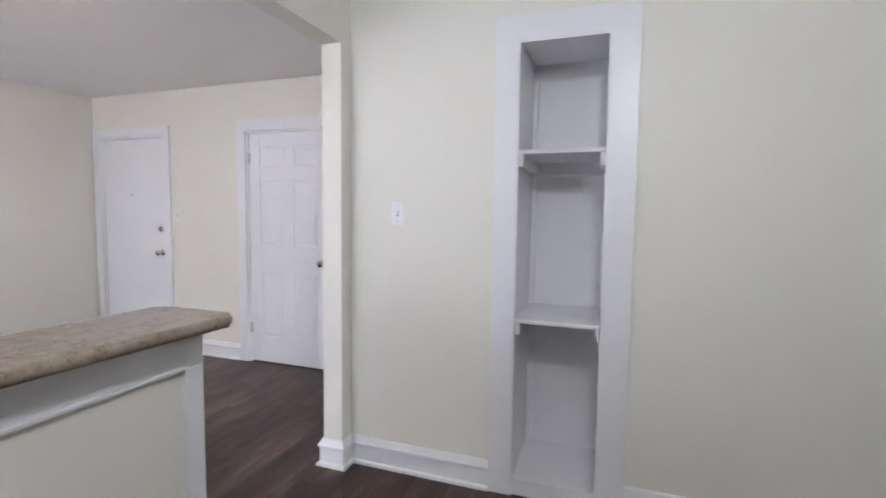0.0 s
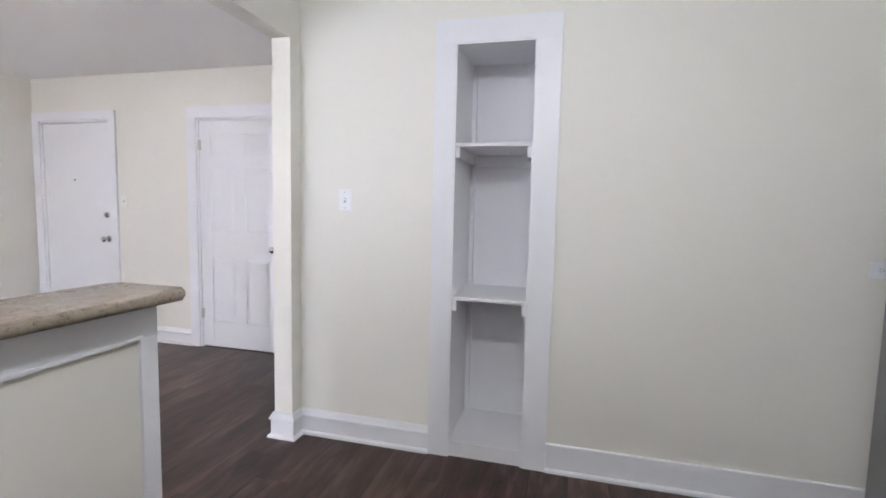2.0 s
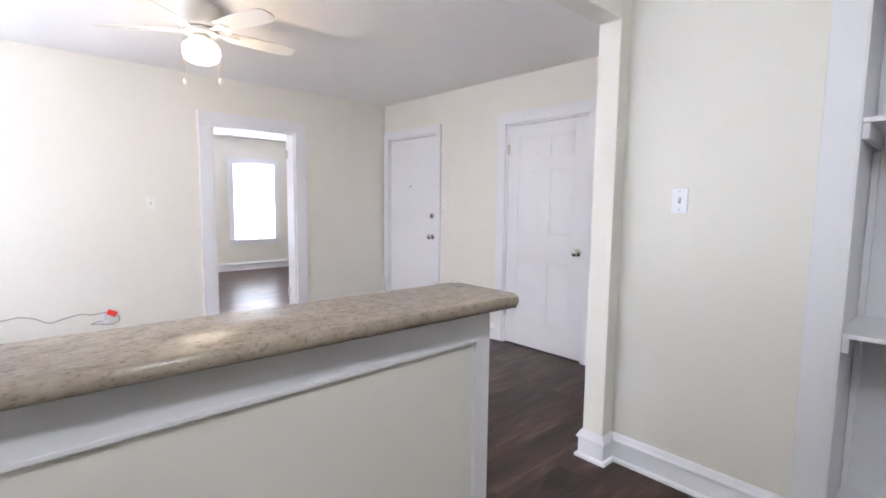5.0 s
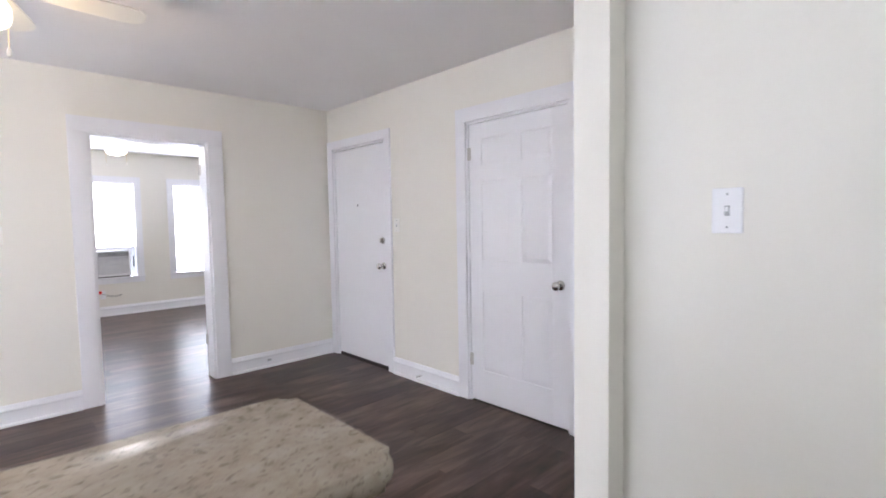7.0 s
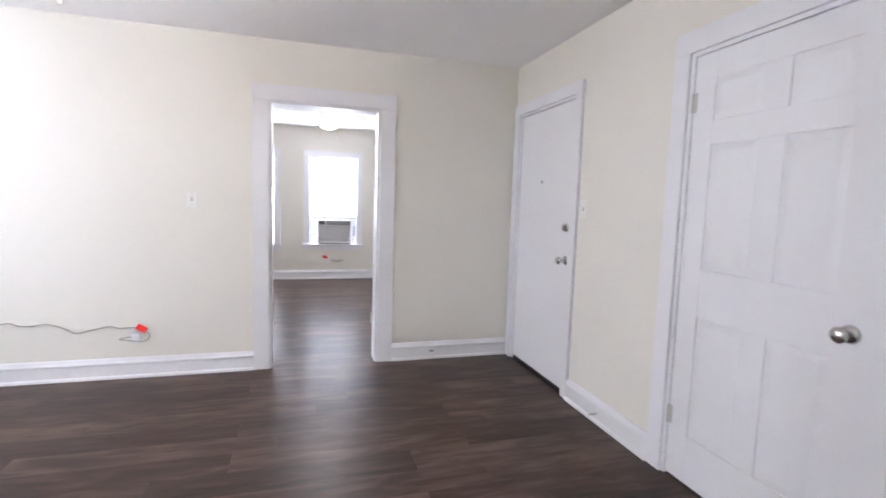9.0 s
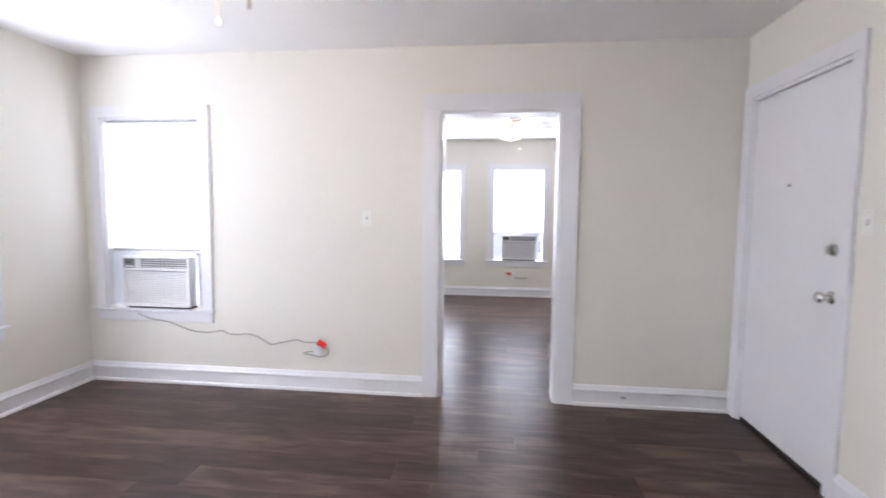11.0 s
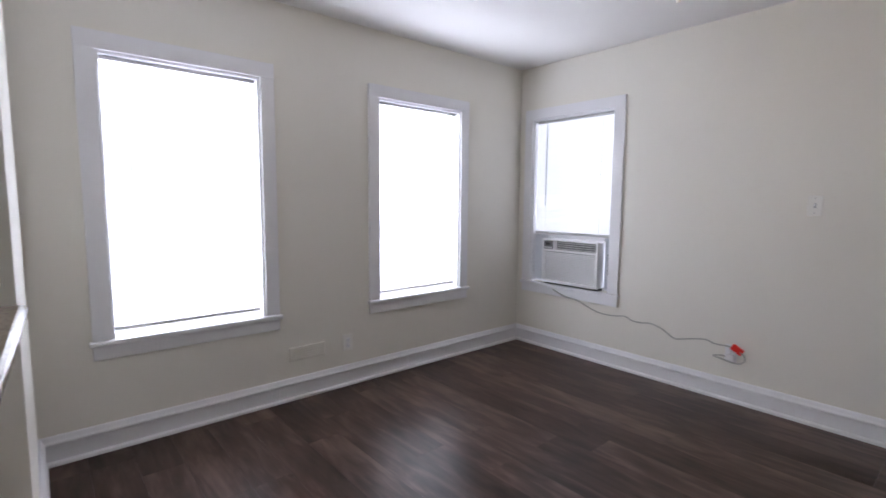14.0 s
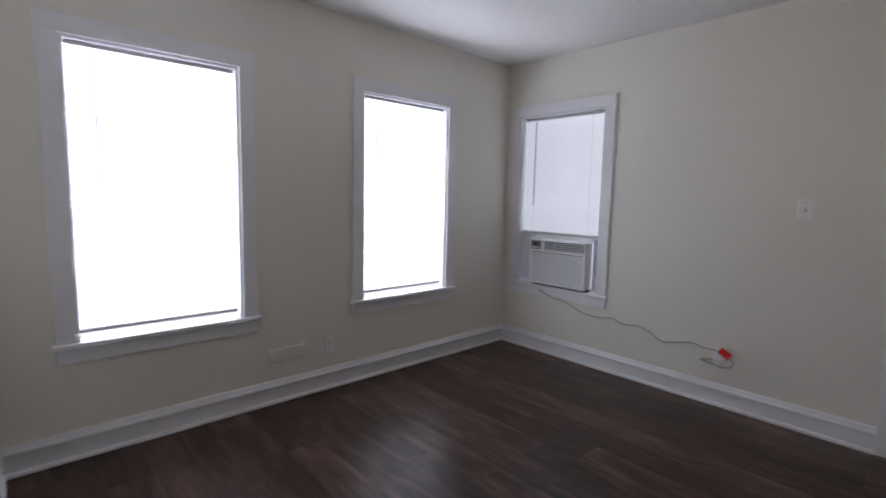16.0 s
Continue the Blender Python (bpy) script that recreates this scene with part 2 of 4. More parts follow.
def cyl(bm, m, r0, r1, depth, seg=24, bevel=0.0):
    """A cylinder or cone along the local z of m, from z 0 to depth."""
    r = bmesh.ops.create_cone(bm, cap_ends=True, segments=seg, radius1=r0, radius2=r1, depth=depth, matrix=m @ Matrix.Translation((0, 0, depth / 2)))
    if bevel:
        edges = list({e for v in r["verts"] for e in v.link_edges if len(e.link_faces) == 2 and max(len(f.verts) for f in e.link_faces) > 4})
        bmesh.ops.bevel(bm, geom=edges, offset=bevel, segments=2, affect="EDGES", profile=0.5)
    return bm


def lathe(bm, m, profile, seg=32, flute=0.0, lobes=0):
    """Turns (radius, z) pairs round the local z of m; flute makes the rim wavy."""
    rings = []
    for r, z in profile:
        ring = []
        for i in range(seg):
            a = 2 * math.pi * i / seg
            rr = r * (1 + flute * math.cos(lobes * a)) if lobes else r
            ring.append(bm.verts.new(m @ Vector((rr * math.cos(a), rr * math.sin(a), z))))
        rings.append(ring)
    for a, b in zip(rings, rings[1:]):
        for i in range(seg):
            bm.faces.new((a[i], a[(i + 1) % seg], b[(i + 1) % seg], b[i]))
    bm.faces.new(rings[0][::-1])
    bm.faces.new(rings[-1])
    return bm


def prism(bm, outline, z0, z1, m=None, bevel=0.0):
    m = m or Matrix.Identity(4)
    lo = [bm.verts.new(m @ Vector((x, y, z0))) for x, y in outline]
    hi = [bm.verts.new(m @ Vector((x, y, z1))) for x, y in outline]
    k = len(outline)
    bm.faces.new(lo[::-1])
    bm.faces.new(hi)
    for i in range(k):
        bm.faces.new((lo[i], lo[(i + 1) % k], hi[(i + 1) % k], hi[i]))
    if bevel:
        edges = [e for v in hi + lo for e in v.link_edges if e.verts[0] in hi and e.verts[1] in hi or e.verts[0] in lo and e.verts[1] in lo]
        bmesh.ops.bevel(bm, geom=list(set(edges)), offset=bevel, segments=4, affect="EDGES", profile=0.5)
    return bm


def mesh_of(name, bm, mat_, smooth=False):
    bmesh.ops.recalc_face_normals(bm, faces=bm.faces)
    me = bpy.data.meshes.new(name)
    bm.to_mesh(me)
    bm.free()
    me.materials.append(mat_)
    if smooth:
        for p in me.polygons:
            p.use_smooth = True
        me.set_sharp_from_angle(angle=radians(40))
    return me


def part(name, bm, mat_, parent=None, label="", smooth=False):
    ob = new(name, mesh_of(name, bm, mat_, smooth))
    ob.parent = parent
    if label:
        ob["label"] = label
    return ob


def thing(name, m, label, category, group="", kind=""):
    ob = new(name)
    ob.empty_display_size = 0.1
    ob.matrix_world = m
    return tagged(ob, label, category, group, kind)


def tube(bm, points, radius, seg=8):
    """A round cord through the points."""
    pts = [Vector(p) for p in points]
    rings = []
    for i, p in enumerate(pts):
        d = (pts[min(i + 1, len(pts) - 1)] - pts[max(i - 1, 0)]).normalized()
        u = d.orthogonal().normalized()
        if rings:
            u = (last - last.dot(d) * d).normalized()
        last = u
        v = d.cross(u)
        rings.append([bm.verts.new(p + radius * (math.cos(2 * math.pi * k / seg) * u + math.sin(2 * math.pi * k / seg) * v)) for k in range(seg)])
    for a, b in zip(rings, rings[1:]):
        for k in range(seg):
            bm.faces.new((a[k], a[(k + 1) % seg], b[(k + 1) % seg], b[k]))
    bm.faces.new(rings[0][::-1])
    bm.faces.new(rings[-1])
    return bm


def smooth_path(points, n=8):
    """A Catmull-Rom curve through the points."""
    p = [Vector(q) for q in points]
    p = [2 * p[0] - p[1]] + p + [2 * p[-1] - p[-2]]
    out = []
    for i in range(1, len(p) - 2):
        for k in range(n):
            t = k / n
            out.append(0.5 * (2 * p[i] + (p[i + 1] - p[i - 1]) * t + (2 * p[i - 1] - 5 * p[i] + 4 * p[i + 1] - p[i + 2]) * t * t + (3 * p[i] - p[i - 1] - 3 * p[i + 1] + p[i + 2]) * t ** 3))
    return out + [p[-2]]


# ---------------------------------------------------------------- walls, ceiling


def wall(name, axis, c0, c1, u0, u1, z0, z1, holes=(), mat_=None, label="cream painted plaster wall"):
    """A wall between c0 and c1 across, u0 to u1 along; holes are (u0, u1, z0, z1)."""
    bm = bmesh.new()
    cuts = sorted({u0, u1, *[h[0] for h in holes], *[h[1] for h in holes]})
    for a, b in zip(cuts, cuts[1:]):
        zs = [(z0, z1)]
        for h in holes:
            if h[0] <= a + 1e-6 and h[1] >= b - 1e-6:
                zs = [q for lo, hi in zs for q in ((lo, min(hi, h[2])), (max(lo, h[3]), hi)) if q[1] - q[0] > 1e-6]
        for lo, hi in zs:
            bx(bm, *((c0, c1, a, b) if axis == "x" else (a, b, c0, c1)), lo, hi)
    return tagged(part(name, bm, mat_ or WALL), label, "wall", kind="structure")


H = CEIL + 0.05
ENTRY = (-4.672, -3.818, 0.0, 2.055)
CLOSET = (-2.850, -1.995, 0.0, 2.04)
DOORWAY = (1.495, 2.318, 0.0, 2.022)
NICHE = (-0.226, 0.168, 0.0, 2.122)


def hole(c):
    return (c - WIN_W / 2, c + WIN_W / 2, Z0, Z1)


wall("wall_west", "x", W - TH, W, S, D, 0, H, [hole(-0.682), DOORWAY])
wall("wall_north", "y", D, D + TH, W - TH, PW, 0, H, [ENTRY, CLOSET], label="cream painted wall holding two white doors")
wall("wall_south", "y", S - TH, S, W - TH, KE + TH, 0, H, [hole(-2.024), hole(-3.630)], label="cream painted wall with two blind-covered windows")
wall("wall_niche", "y", N, N + 0.10, PE + 0.001, KE + TH, 0, H, [NICHE], label="cream painted kitchen wall around a shelf niche")
wall("wall_stub", "x", SW, PE, 2.197, D + TH, 0, H, label="cream painted wall end beside the passage")
wall("wall_pier", "x", PIER[0], PIER[1], S, -0.020, 0, H, label="cream painted wall pier at the counter's end")
wall("header_beam", "x", SW - 0.001, PE - 0.001, -0.019, 2.197, 2.185, H, label="cream painted dropped beam over the bar counter")
wall("wall_east", "x", KE, KE + TH, S - TH, N + 0.10, 0, H)
# unseen wall, added to close off the space behind both north doors
wall("wall_behind_doors", "y", D + TH + 0.7, D + TH + 0.8, -6.2, PE, 0, H)
wall("wall_bedroom_west", "x", BW - TH, BW, BS - TH, BN + TH, 0, H, [hole(0.925), hole(2.228), hole(3.540)], label="cream painted bedroom wall with three windows")
wall("wall_bedroom_south", "y", BS - TH, BS, BW, BE, 0, H)
wall("wall_bedroom_north", "y", BN, BN + TH, BW, BE, 0, H)
wall("wall_bedroom_east", "x", BE - 0.003, BE + 0.03, D + TH, BN, 0, H)
bm = bmesh.new()
bx(bm, BW - TH, KE + TH, BS - 0.9, BN + TH, CEIL, CEIL + 0.08)
tagged(part("ceiling", bm, CEILING), "off-white painted ceiling", "ceiling", kind="structure")
bm = bmesh.new()
bx(bm, BW - TH, KE + TH, BS - 0.9, BN + TH, -0.12, -0.006)
FLOOR = tagged(part("floor", bm, SUBFLOOR), "dark brown wood-look plank floor", "floor", kind="structure")
bm = bmesh.new()
bmesh.ops.create_grid(bm, x_segments=2, y_segments=2, size=400, matrix=Matrix.Translation((0, 0, -0.7)))
tagged(part("ground", bm, EARTH), "grassy ground outside", "ground", kind="structure")

# ---------------------------------------------------------------- skirting
MOULDED = [(0, 0), (0.030, 0), (0.030, 0.014), (0.024, 0.020), (0.016, 0.022), (0.016, 0.098), (0.024, 0.104), (0.024, 0.114), (0.017, 0.124), (0.011, 0.138), (0.006, 0.145), (0, 0.145)]
PLAIN = [(0, 0), (0.028, 0), (0.028, 0.012), (0.022, 0.018), (0.014, 0.020), (0.014, 0.141), (0.011, 0.145), (0, 0.145)]


def skirting(p0, p1, n, m0=0, m1=0, profile=MOULDED):
    """A skirting board from p0 to p1 on a wall that faces n; m: -1 inside corner, 1 outside corner, 0 square end."""
    a, b, n = Vector((*p0, 0)), Vector((*p1, 0)), Vector((*n, 0))
    d = (b - a).normalized()
    bm = bmesh.new()
    e0 = [bm.verts.new(a + n * x - d * x * m0 + Vector((0, 0, z))) for x, z in profile]
    e1 = [bm.verts.new(b + n * x + d * x * m1 + Vector((0, 0, z))) for x, z in profile]
    bm.faces.new(e0)
    bm.faces.new(e1[::-1])
    for i in range(len(profile) - 1):
        bm.faces.new((e0[i], e0[i + 1], e1[i + 1], e1[i]))
    return tagged(part("baseboard", bm, TRIM), "glossy white moulded wooden baseboard", "baseboard", kind="structure")


skirting((W, S), (W, 1.380), (1, 0), -1, 0)
skirting((W, 2.440), (W, D), (1, 0), 0, -1)
skirting((-3.743, D), (-2.943, D), (0, -1))
skirting((-1.915, D), (SW, D), (0, -1), 0, -1)
skirting((SW, 2.197), (SW, D), (-1, 0), 1, -1)
skirting((SW, 2.197), (PE, 2.197), (0, -1), 1, 1)
skirting((PE, 2.197), (PE, N), (1, 0), 1, -1)
skirting((PE, N), (-0.331, N), (0, -1), -1, 0)
skirting((0.285, N), (KE, N), (0, -1), 0, -1, PLAIN)
skirting((W, S), (PIER[0], S), (0, 1), -1, -1)
skirting((PIER[0], S), (PIER[0], -0.02), (-1, 0), -1, 0)
skirting((PW, -0.018), (PW, 1.222), (-1, 0), 0, 0)
skirting((BW, BS), (BW, BN), (1, 0), -1, -1)
skirting((BW, BS), (BE, BS), (0, 1), -1, 0)
skirting((BW, BN), (BE, BN), (0, -1), -1, 0)
skirting((KE, S), (KE, N), (-1, 0), 0, -1, PLAIN)

# ---------------------------------------------------------------- door and opening trim


def casing(parent, u0, u1, top, w_l, w_r, w_t, th=0.02):
    """Flat boards round an opening; local x along the wall, y into the room."""
    for nm, a in (("casing_side", (u0 - w_l, u0, 0, top)), ("casing_side", (u1, u1 + w_r, 0, top)), ("casing_head", (u0 - w_l, u1 + w_r, top, top + w_t))):
        bm = bmesh.new()
        bx(bm, a[0], a[1], 0.0, th + (0.0006 if nm == "casing_head" else 0), a[2], a[3], 0.0014)
        part(nm, bm, TRIM, parent)


def jambs(parent, u0, u1, top, depth, t=0.018):
    for a in ((u0 - 0.002, u0 + t, 0, top), (u1 - t, u1 + 0.002, 0, top), (u0 + t, u1 - t, top - t, top + 0.002)):
        bm = bmesh.new()
        bx(bm, a[0], a[1], -depth, 0.004, a[2], a[3], 0.001)
        part("jamb", bm, TRIM, parent)


def knob(parent, x, y, z):
    """A door knob on its rose; y is the door's face, towards the room."""
    bm = bmesh.new()
    m = pose(x, y, z, -90)
    lathe(bm, m, [(0.032, 0.0), (0.032, 0.004), (0.027, 0.010), (0.012, 0.014), (0.011, 0.034), (0.020, 0.040), (0.027, 0.050), (0.027, 0.060), (0.019, 0.068), (0.006, 0.070)], 28)
    return part("door_knob", bm, CHROME, parent, "satin nickel round door knob", True)


def hinge(parent, x, y, z, mat_=None):
    bm = bmesh.new()
    cyl(bm, pose(x, y, z - 0.045), 0.006, 0.006, 0.09, 12)
    bx(bm, x - 0.020, x + 0.016, y - 0.008, y - 0.004, z - 0.044, z + 0.044)
    part("hinge", bm, mat_ or NICKEL, parent, "painted-over hinge" if mat_ else "satin nickel butt hinge", True)


def six_panel_leaf(parent, w, h, t=0.035):
    """Stiles and rails at full thickness, raised panels set back; face at local y 0, body behind."""
    st, mid = 0.115, 0.11
    rails = [(0.0, 0.230), (0.810, 1.032), (1.600, 1.705), (h - 0.115, h)]
    bm = bmesh.new()
    bx(bm, 0, st, -t, 0, 0, h, 0.002)
    bx(bm, w - st, w, -t, 0, 0, h, 0.002)
    for a, b in rails:
        bx(bm, st, w - st, -t + 0.001, -0.0005, a, b, 0.002)
    for (_, a), (b, _) in zip(rails, rails[1:]):
        bx(bm, w / 2 - mid / 2, w / 2 + mid / 2, -t + 0.001, -0.0005, a, b, 0.002)
    leaf = part("door_leaf", bm, DOOR, parent, "white six-panel door leaf")
    for (_, a), (b, _) in zip(rails, rails[1:]):
        for u0, u1 in ((st, w / 2 - mid / 2), (w / 2 + mid / 2, w - st)):
            bm = bmesh.new()
            bx(bm, u0, u1, -t + 0.008, -0.0065, a, b)
            g = 0.028
            c = [bm.verts.new((x, y, z)) for y, k in ((-0.0062, 0.006), (-0.0012, g + 0.004)) for x, z in ((u0 + k, a + k), (u1 - k, a + k), (u1 - k, b - k), (u0 + k, b - k))]
            bm.faces.new(c[4:])
            for i in range(4):
                bm.faces.new((c[i], c[(i + 1) % 4], c[4 + (i + 1) % 4], c[4 + i]))
            part("panel", bm, DOOR, leaf)
    return leaf


# the opening to the bedroom, its door swung into the bedroom
ob = thing("doorway_1", pose(W, 1.9065, 0, 0, 0, -90), "white cased doorway into the bedroom", "doorway", kind="structure")
casing(ob, -0.4115, 0.4115, 2.022, 0.120, 0.115, 0.111)
jambs(ob, -0.4115, 0.4115, 2.022, TH + 0.02)
leaf_at = pose(W - TH - 0.035, 2.346, 0.012, 0, 0, 180 - 42)
ob = thing("door_1", leaf_at, "white bedroom door standing wide open", "door", kind="structure")
leaf = six_panel_leaf(ob, 0.76, 1.965)
knob(ob, 0.70, 0.0, 0.92)
ob = bpy.data.objects["doorway_1"]
for hz in (0.325, 1.81):
    bm = bmesh.new()
    cyl(bm, pose(-0.3885, -TH - 0.018, hz - 0.045), 0.007, 0.007, 0.09, 12)
    bx(bm, -0.3960, -0.3925, -TH - 0.018, -TH + 0.022, hz - 0.044, hz + 0.044)
    part("hinge", bm, NICKEL, ob, "satin nickel butt hinge", True)

# entry door: flush leaf
ob = thing("door_2", pose(0, D, 0, 0, 0, 180), "white flush entry door, closed, with deadbolt", "door", kind="structure")
casing(ob, 3.818, 4.672, 2.055, 0.075, 0.086, 0.080)
jambs(ob, 3.818, 4.672, 2.055, TH)
bm = bmesh.new()
bx(bm, 3.839, 4.651, -0.052, -0.009, 0.030, 2.031, 0.002)
leaf = part("door_leaf", bm, DOOR, ob, "plain white flush door leaf")
bm = bmesh.new()
bx(bm, 3.838, 4.652, -0.075, -0.010, 0.0, 0.024, 0.004)
part("threshold_and_gap", bm, DARK, ob, "dark brown door threshold")
knob(ob, 3.886, -0.009, 0.940)
bm = bmesh.new()
lathe(bm, pose(3.894, -0.009, 1.167, -90), [(0.030, 0), (0.030, 0.006), (0.025, 0.014), (0.010, 0.016)], 28)
dead = part("deadbolt", bm, CHROME, ob, "satin nickel deadbolt with thumb turn", True)
bm = bmesh.new()
bx(bm, 3.888, 3.900, 0.007, 0.025, 1.147, 1.187, 0.004)
part("thumb_turn", bm, CHROME, dead)
bm = bmesh.new()
lathe(bm, pose(4.276, -0.009, 1.495, -90), [(0.009, 0), (0.009, 0.003), (0.005, 0.005)], 16)
part("peephole", bm, DKGREY, ob, "small dark peephole", True)
for hz in (0.26, 1.02, 1.80):
    hinge(ob, 4.653, -0.003, hz, TRIM)

# closet door: six panels
ob = thing("door_3", pose(0, D, 0, 0, 0, 180), "white six-panel closet door, closed", "door", kind="structure")
casing(ob, 1.995, 2.850, 2.04, 0.080, 0.093, 0.10)
jambs(ob, 1.995, 2.850, 2.04, TH)
leaf = six_panel_leaf(ob, 0.815, 2.008)
leaf.matrix_basis = pose(2.015, -0.006, 0.012)
knob(ob, 2.072, -0.006, 0.918)
for hz in (0.31, 1.06, 1.81):
    hinge(ob, 2.832, 0.002, hz, TRIM if hz == 1.06 else None)
# no threshold here: a dark strip paints the shade in the gap
bm = bmesh.new()
bx(bm, 2.015, 2.830, -0.06, -0.015, 0.0, 0.009, 0.002)
part("threshold_and_gap", bm, DARK, ob, "dark strip painting the shaded gap under the door")

# ---------------------------------------------------------------- windows with blinds


def window(m, name):
    """A double-hung window in an opening WIN_W wide; local y into the room, z 0 at the sill."""
    w, h = WIN_W / 2, Z1 - Z0
    ob = thing(name, m, "white wooden double-hung window with painted casing", "window", kind="structure")
    c = 0.082
    for a in ((-w - c, -w, 0.0, h), (w, w + c, 0.0, h), (-w - c, w + c, h, h + 0.085)):
        bm = bmesh.new()
        bx(bm, a[0], a[1], 0, 0.020 + (0.0006 if a[3] > h else 0), a[2], a[3], 0.0014)
        part("window_casing", bm, TRIM, ob)
    bm = bmesh.new()
    bx(bm, -w - c - 0.014, w + c + 0.014, 0.0, 0.040, -0.026, 0.0, 0.006)
    bx(bm, -w + 0.001, w - 0.001, -0.09, 0.001, -0.021, -0.001)
    part("window_sill", bm, TRIM, ob)
    bm = bmesh.new()
    bx(bm, -w - c, w + c, 0.0, 0.018, -0.098, -0.026, 0.003)
    part("apron", bm, TRIM, ob)
    for a in ((-w - 0.002, -w + 0.014, 0.0, h), (w - 0.014, w + 0.002, 0.0, h), (-w + 0.014, w - 0.014, h - 0.014, h + 0.002)):
        bm = bmesh.new()
        bx(bm, a[0], a[1], -TH, 0.003, a[2], a[3])
        part("jamb", bm, TRIM, ob)
    for nm, z0, z1, y in (("upper_sash", h / 2 - 0.02, h - 0.014, -0.136), ("lower_sash", 0.0, h / 2 + 0.02, -0.104)):
        bm = bmesh.new()
        f = 0.045
        bx(bm, -w + 0.014, -w + 0.014 + f, y, y + 0.028, z0, z1, 0.002)
        bx(bm, w - 0.014 - f, w - 0.014, y, y + 0.028, z0, z1, 0.002)
        bx(bm, -w + 0.014 + f, w - 0.014 - f, y + 0.001, y + 0.027, z0, z0 + f)
        bx(bm, -w + 0.014 + f, w - 0.014 - f, y + 0.001, y + 0.027, z1 - f, z1)
        sash = part(nm, bm, TRIM, ob)
        bm = bmesh.new()
        bx(bm, -w + 0.055, w - 0.055, y + 0.012, y + 0.016, z0 + 0.04, z1 - 0.04)
        pane = part("pane", bm, PANE, sash, "clear window pane")
        pane.visible_shadow = False
    return ob


def slat_mesh():
    bm = bmesh.new()
    w, t, hw = WIN_W / 2 - 0.022, radians(113), 0.0142
    rows_ = []
    for k in range(5):
        s = -1 + k / 2
        y, z = s * hw * math.cos(t), -s * hw * math.sin(t)
        bow = 0.0024 * (1 - s * s)
        y, z = y + bow * math.sin(t), z + bow * math.cos(t)
        rows_.append([bm.verts.new((x, y, z)) for x in (-w, w)])
    for a, b in zip(rows_, rows_[1:]):
        bm.faces.new((a[0], a[1], b[1], b[0]))
    return mesh_of("slat", bm, BLIND, True)


SLAT = slat_mesh()


def blind(m, bottom, label):
    """A mini blind hung in the opening; bottom is the lower rail's height above the sill."""
    h, w = Z1 - Z0, WIN_W / 2 - 0.018
    ob = thing("window_blind", m, label, "blind", "window blinds")
    bm = bmesh.new()
    bx(bm, -w, w, -0.052, -0.026, h - 0.036, h - 0.016, 0.002)
    part("headrail", bm, RAIL, ob)
    for x in (-w + 0.05, w - 0.05):
        bm = bmesh.new()
        bx(bm, x - 0.03, x + 0.03, -0.028, -0.026, h - 0.020, h - 0.015)
        part("bracket", bm, DKGREY, ob, "dark headrail bracket")
    bm = bmesh.new()
    bx(bm, -w, w, -0.057, -0.030, bottom, bottom + 0.019, 0.004)
    part("bottom_rail", bm, RAIL, ob, "bottom rail with its backlit shade put into the grey")
    z = bottom + 0.032
    while z < h - 0.042:
        s = new("slat", SLAT)
        s.parent, s.location = ob, (0, -0.044, z)
        z += 0.0208
    for x in (-w + 0.11, w - 0.11):
        bm = bmesh.new()
        cyl(bm, pose(x, -0.029, bottom), 0.0007, 0.0007, h - bottom - 0.03, 6)
        part("ladder_cord", bm, CORD, ob)
    bm = bmesh.new()
    cyl(bm, pose(w - 0.110, -0.022, h - 0.75), 0.0045, 0.0045, 0.70, 6)
    part("tilt_wand", bm, GREYP, ob, "clear plastic tilt wand")
    return ob


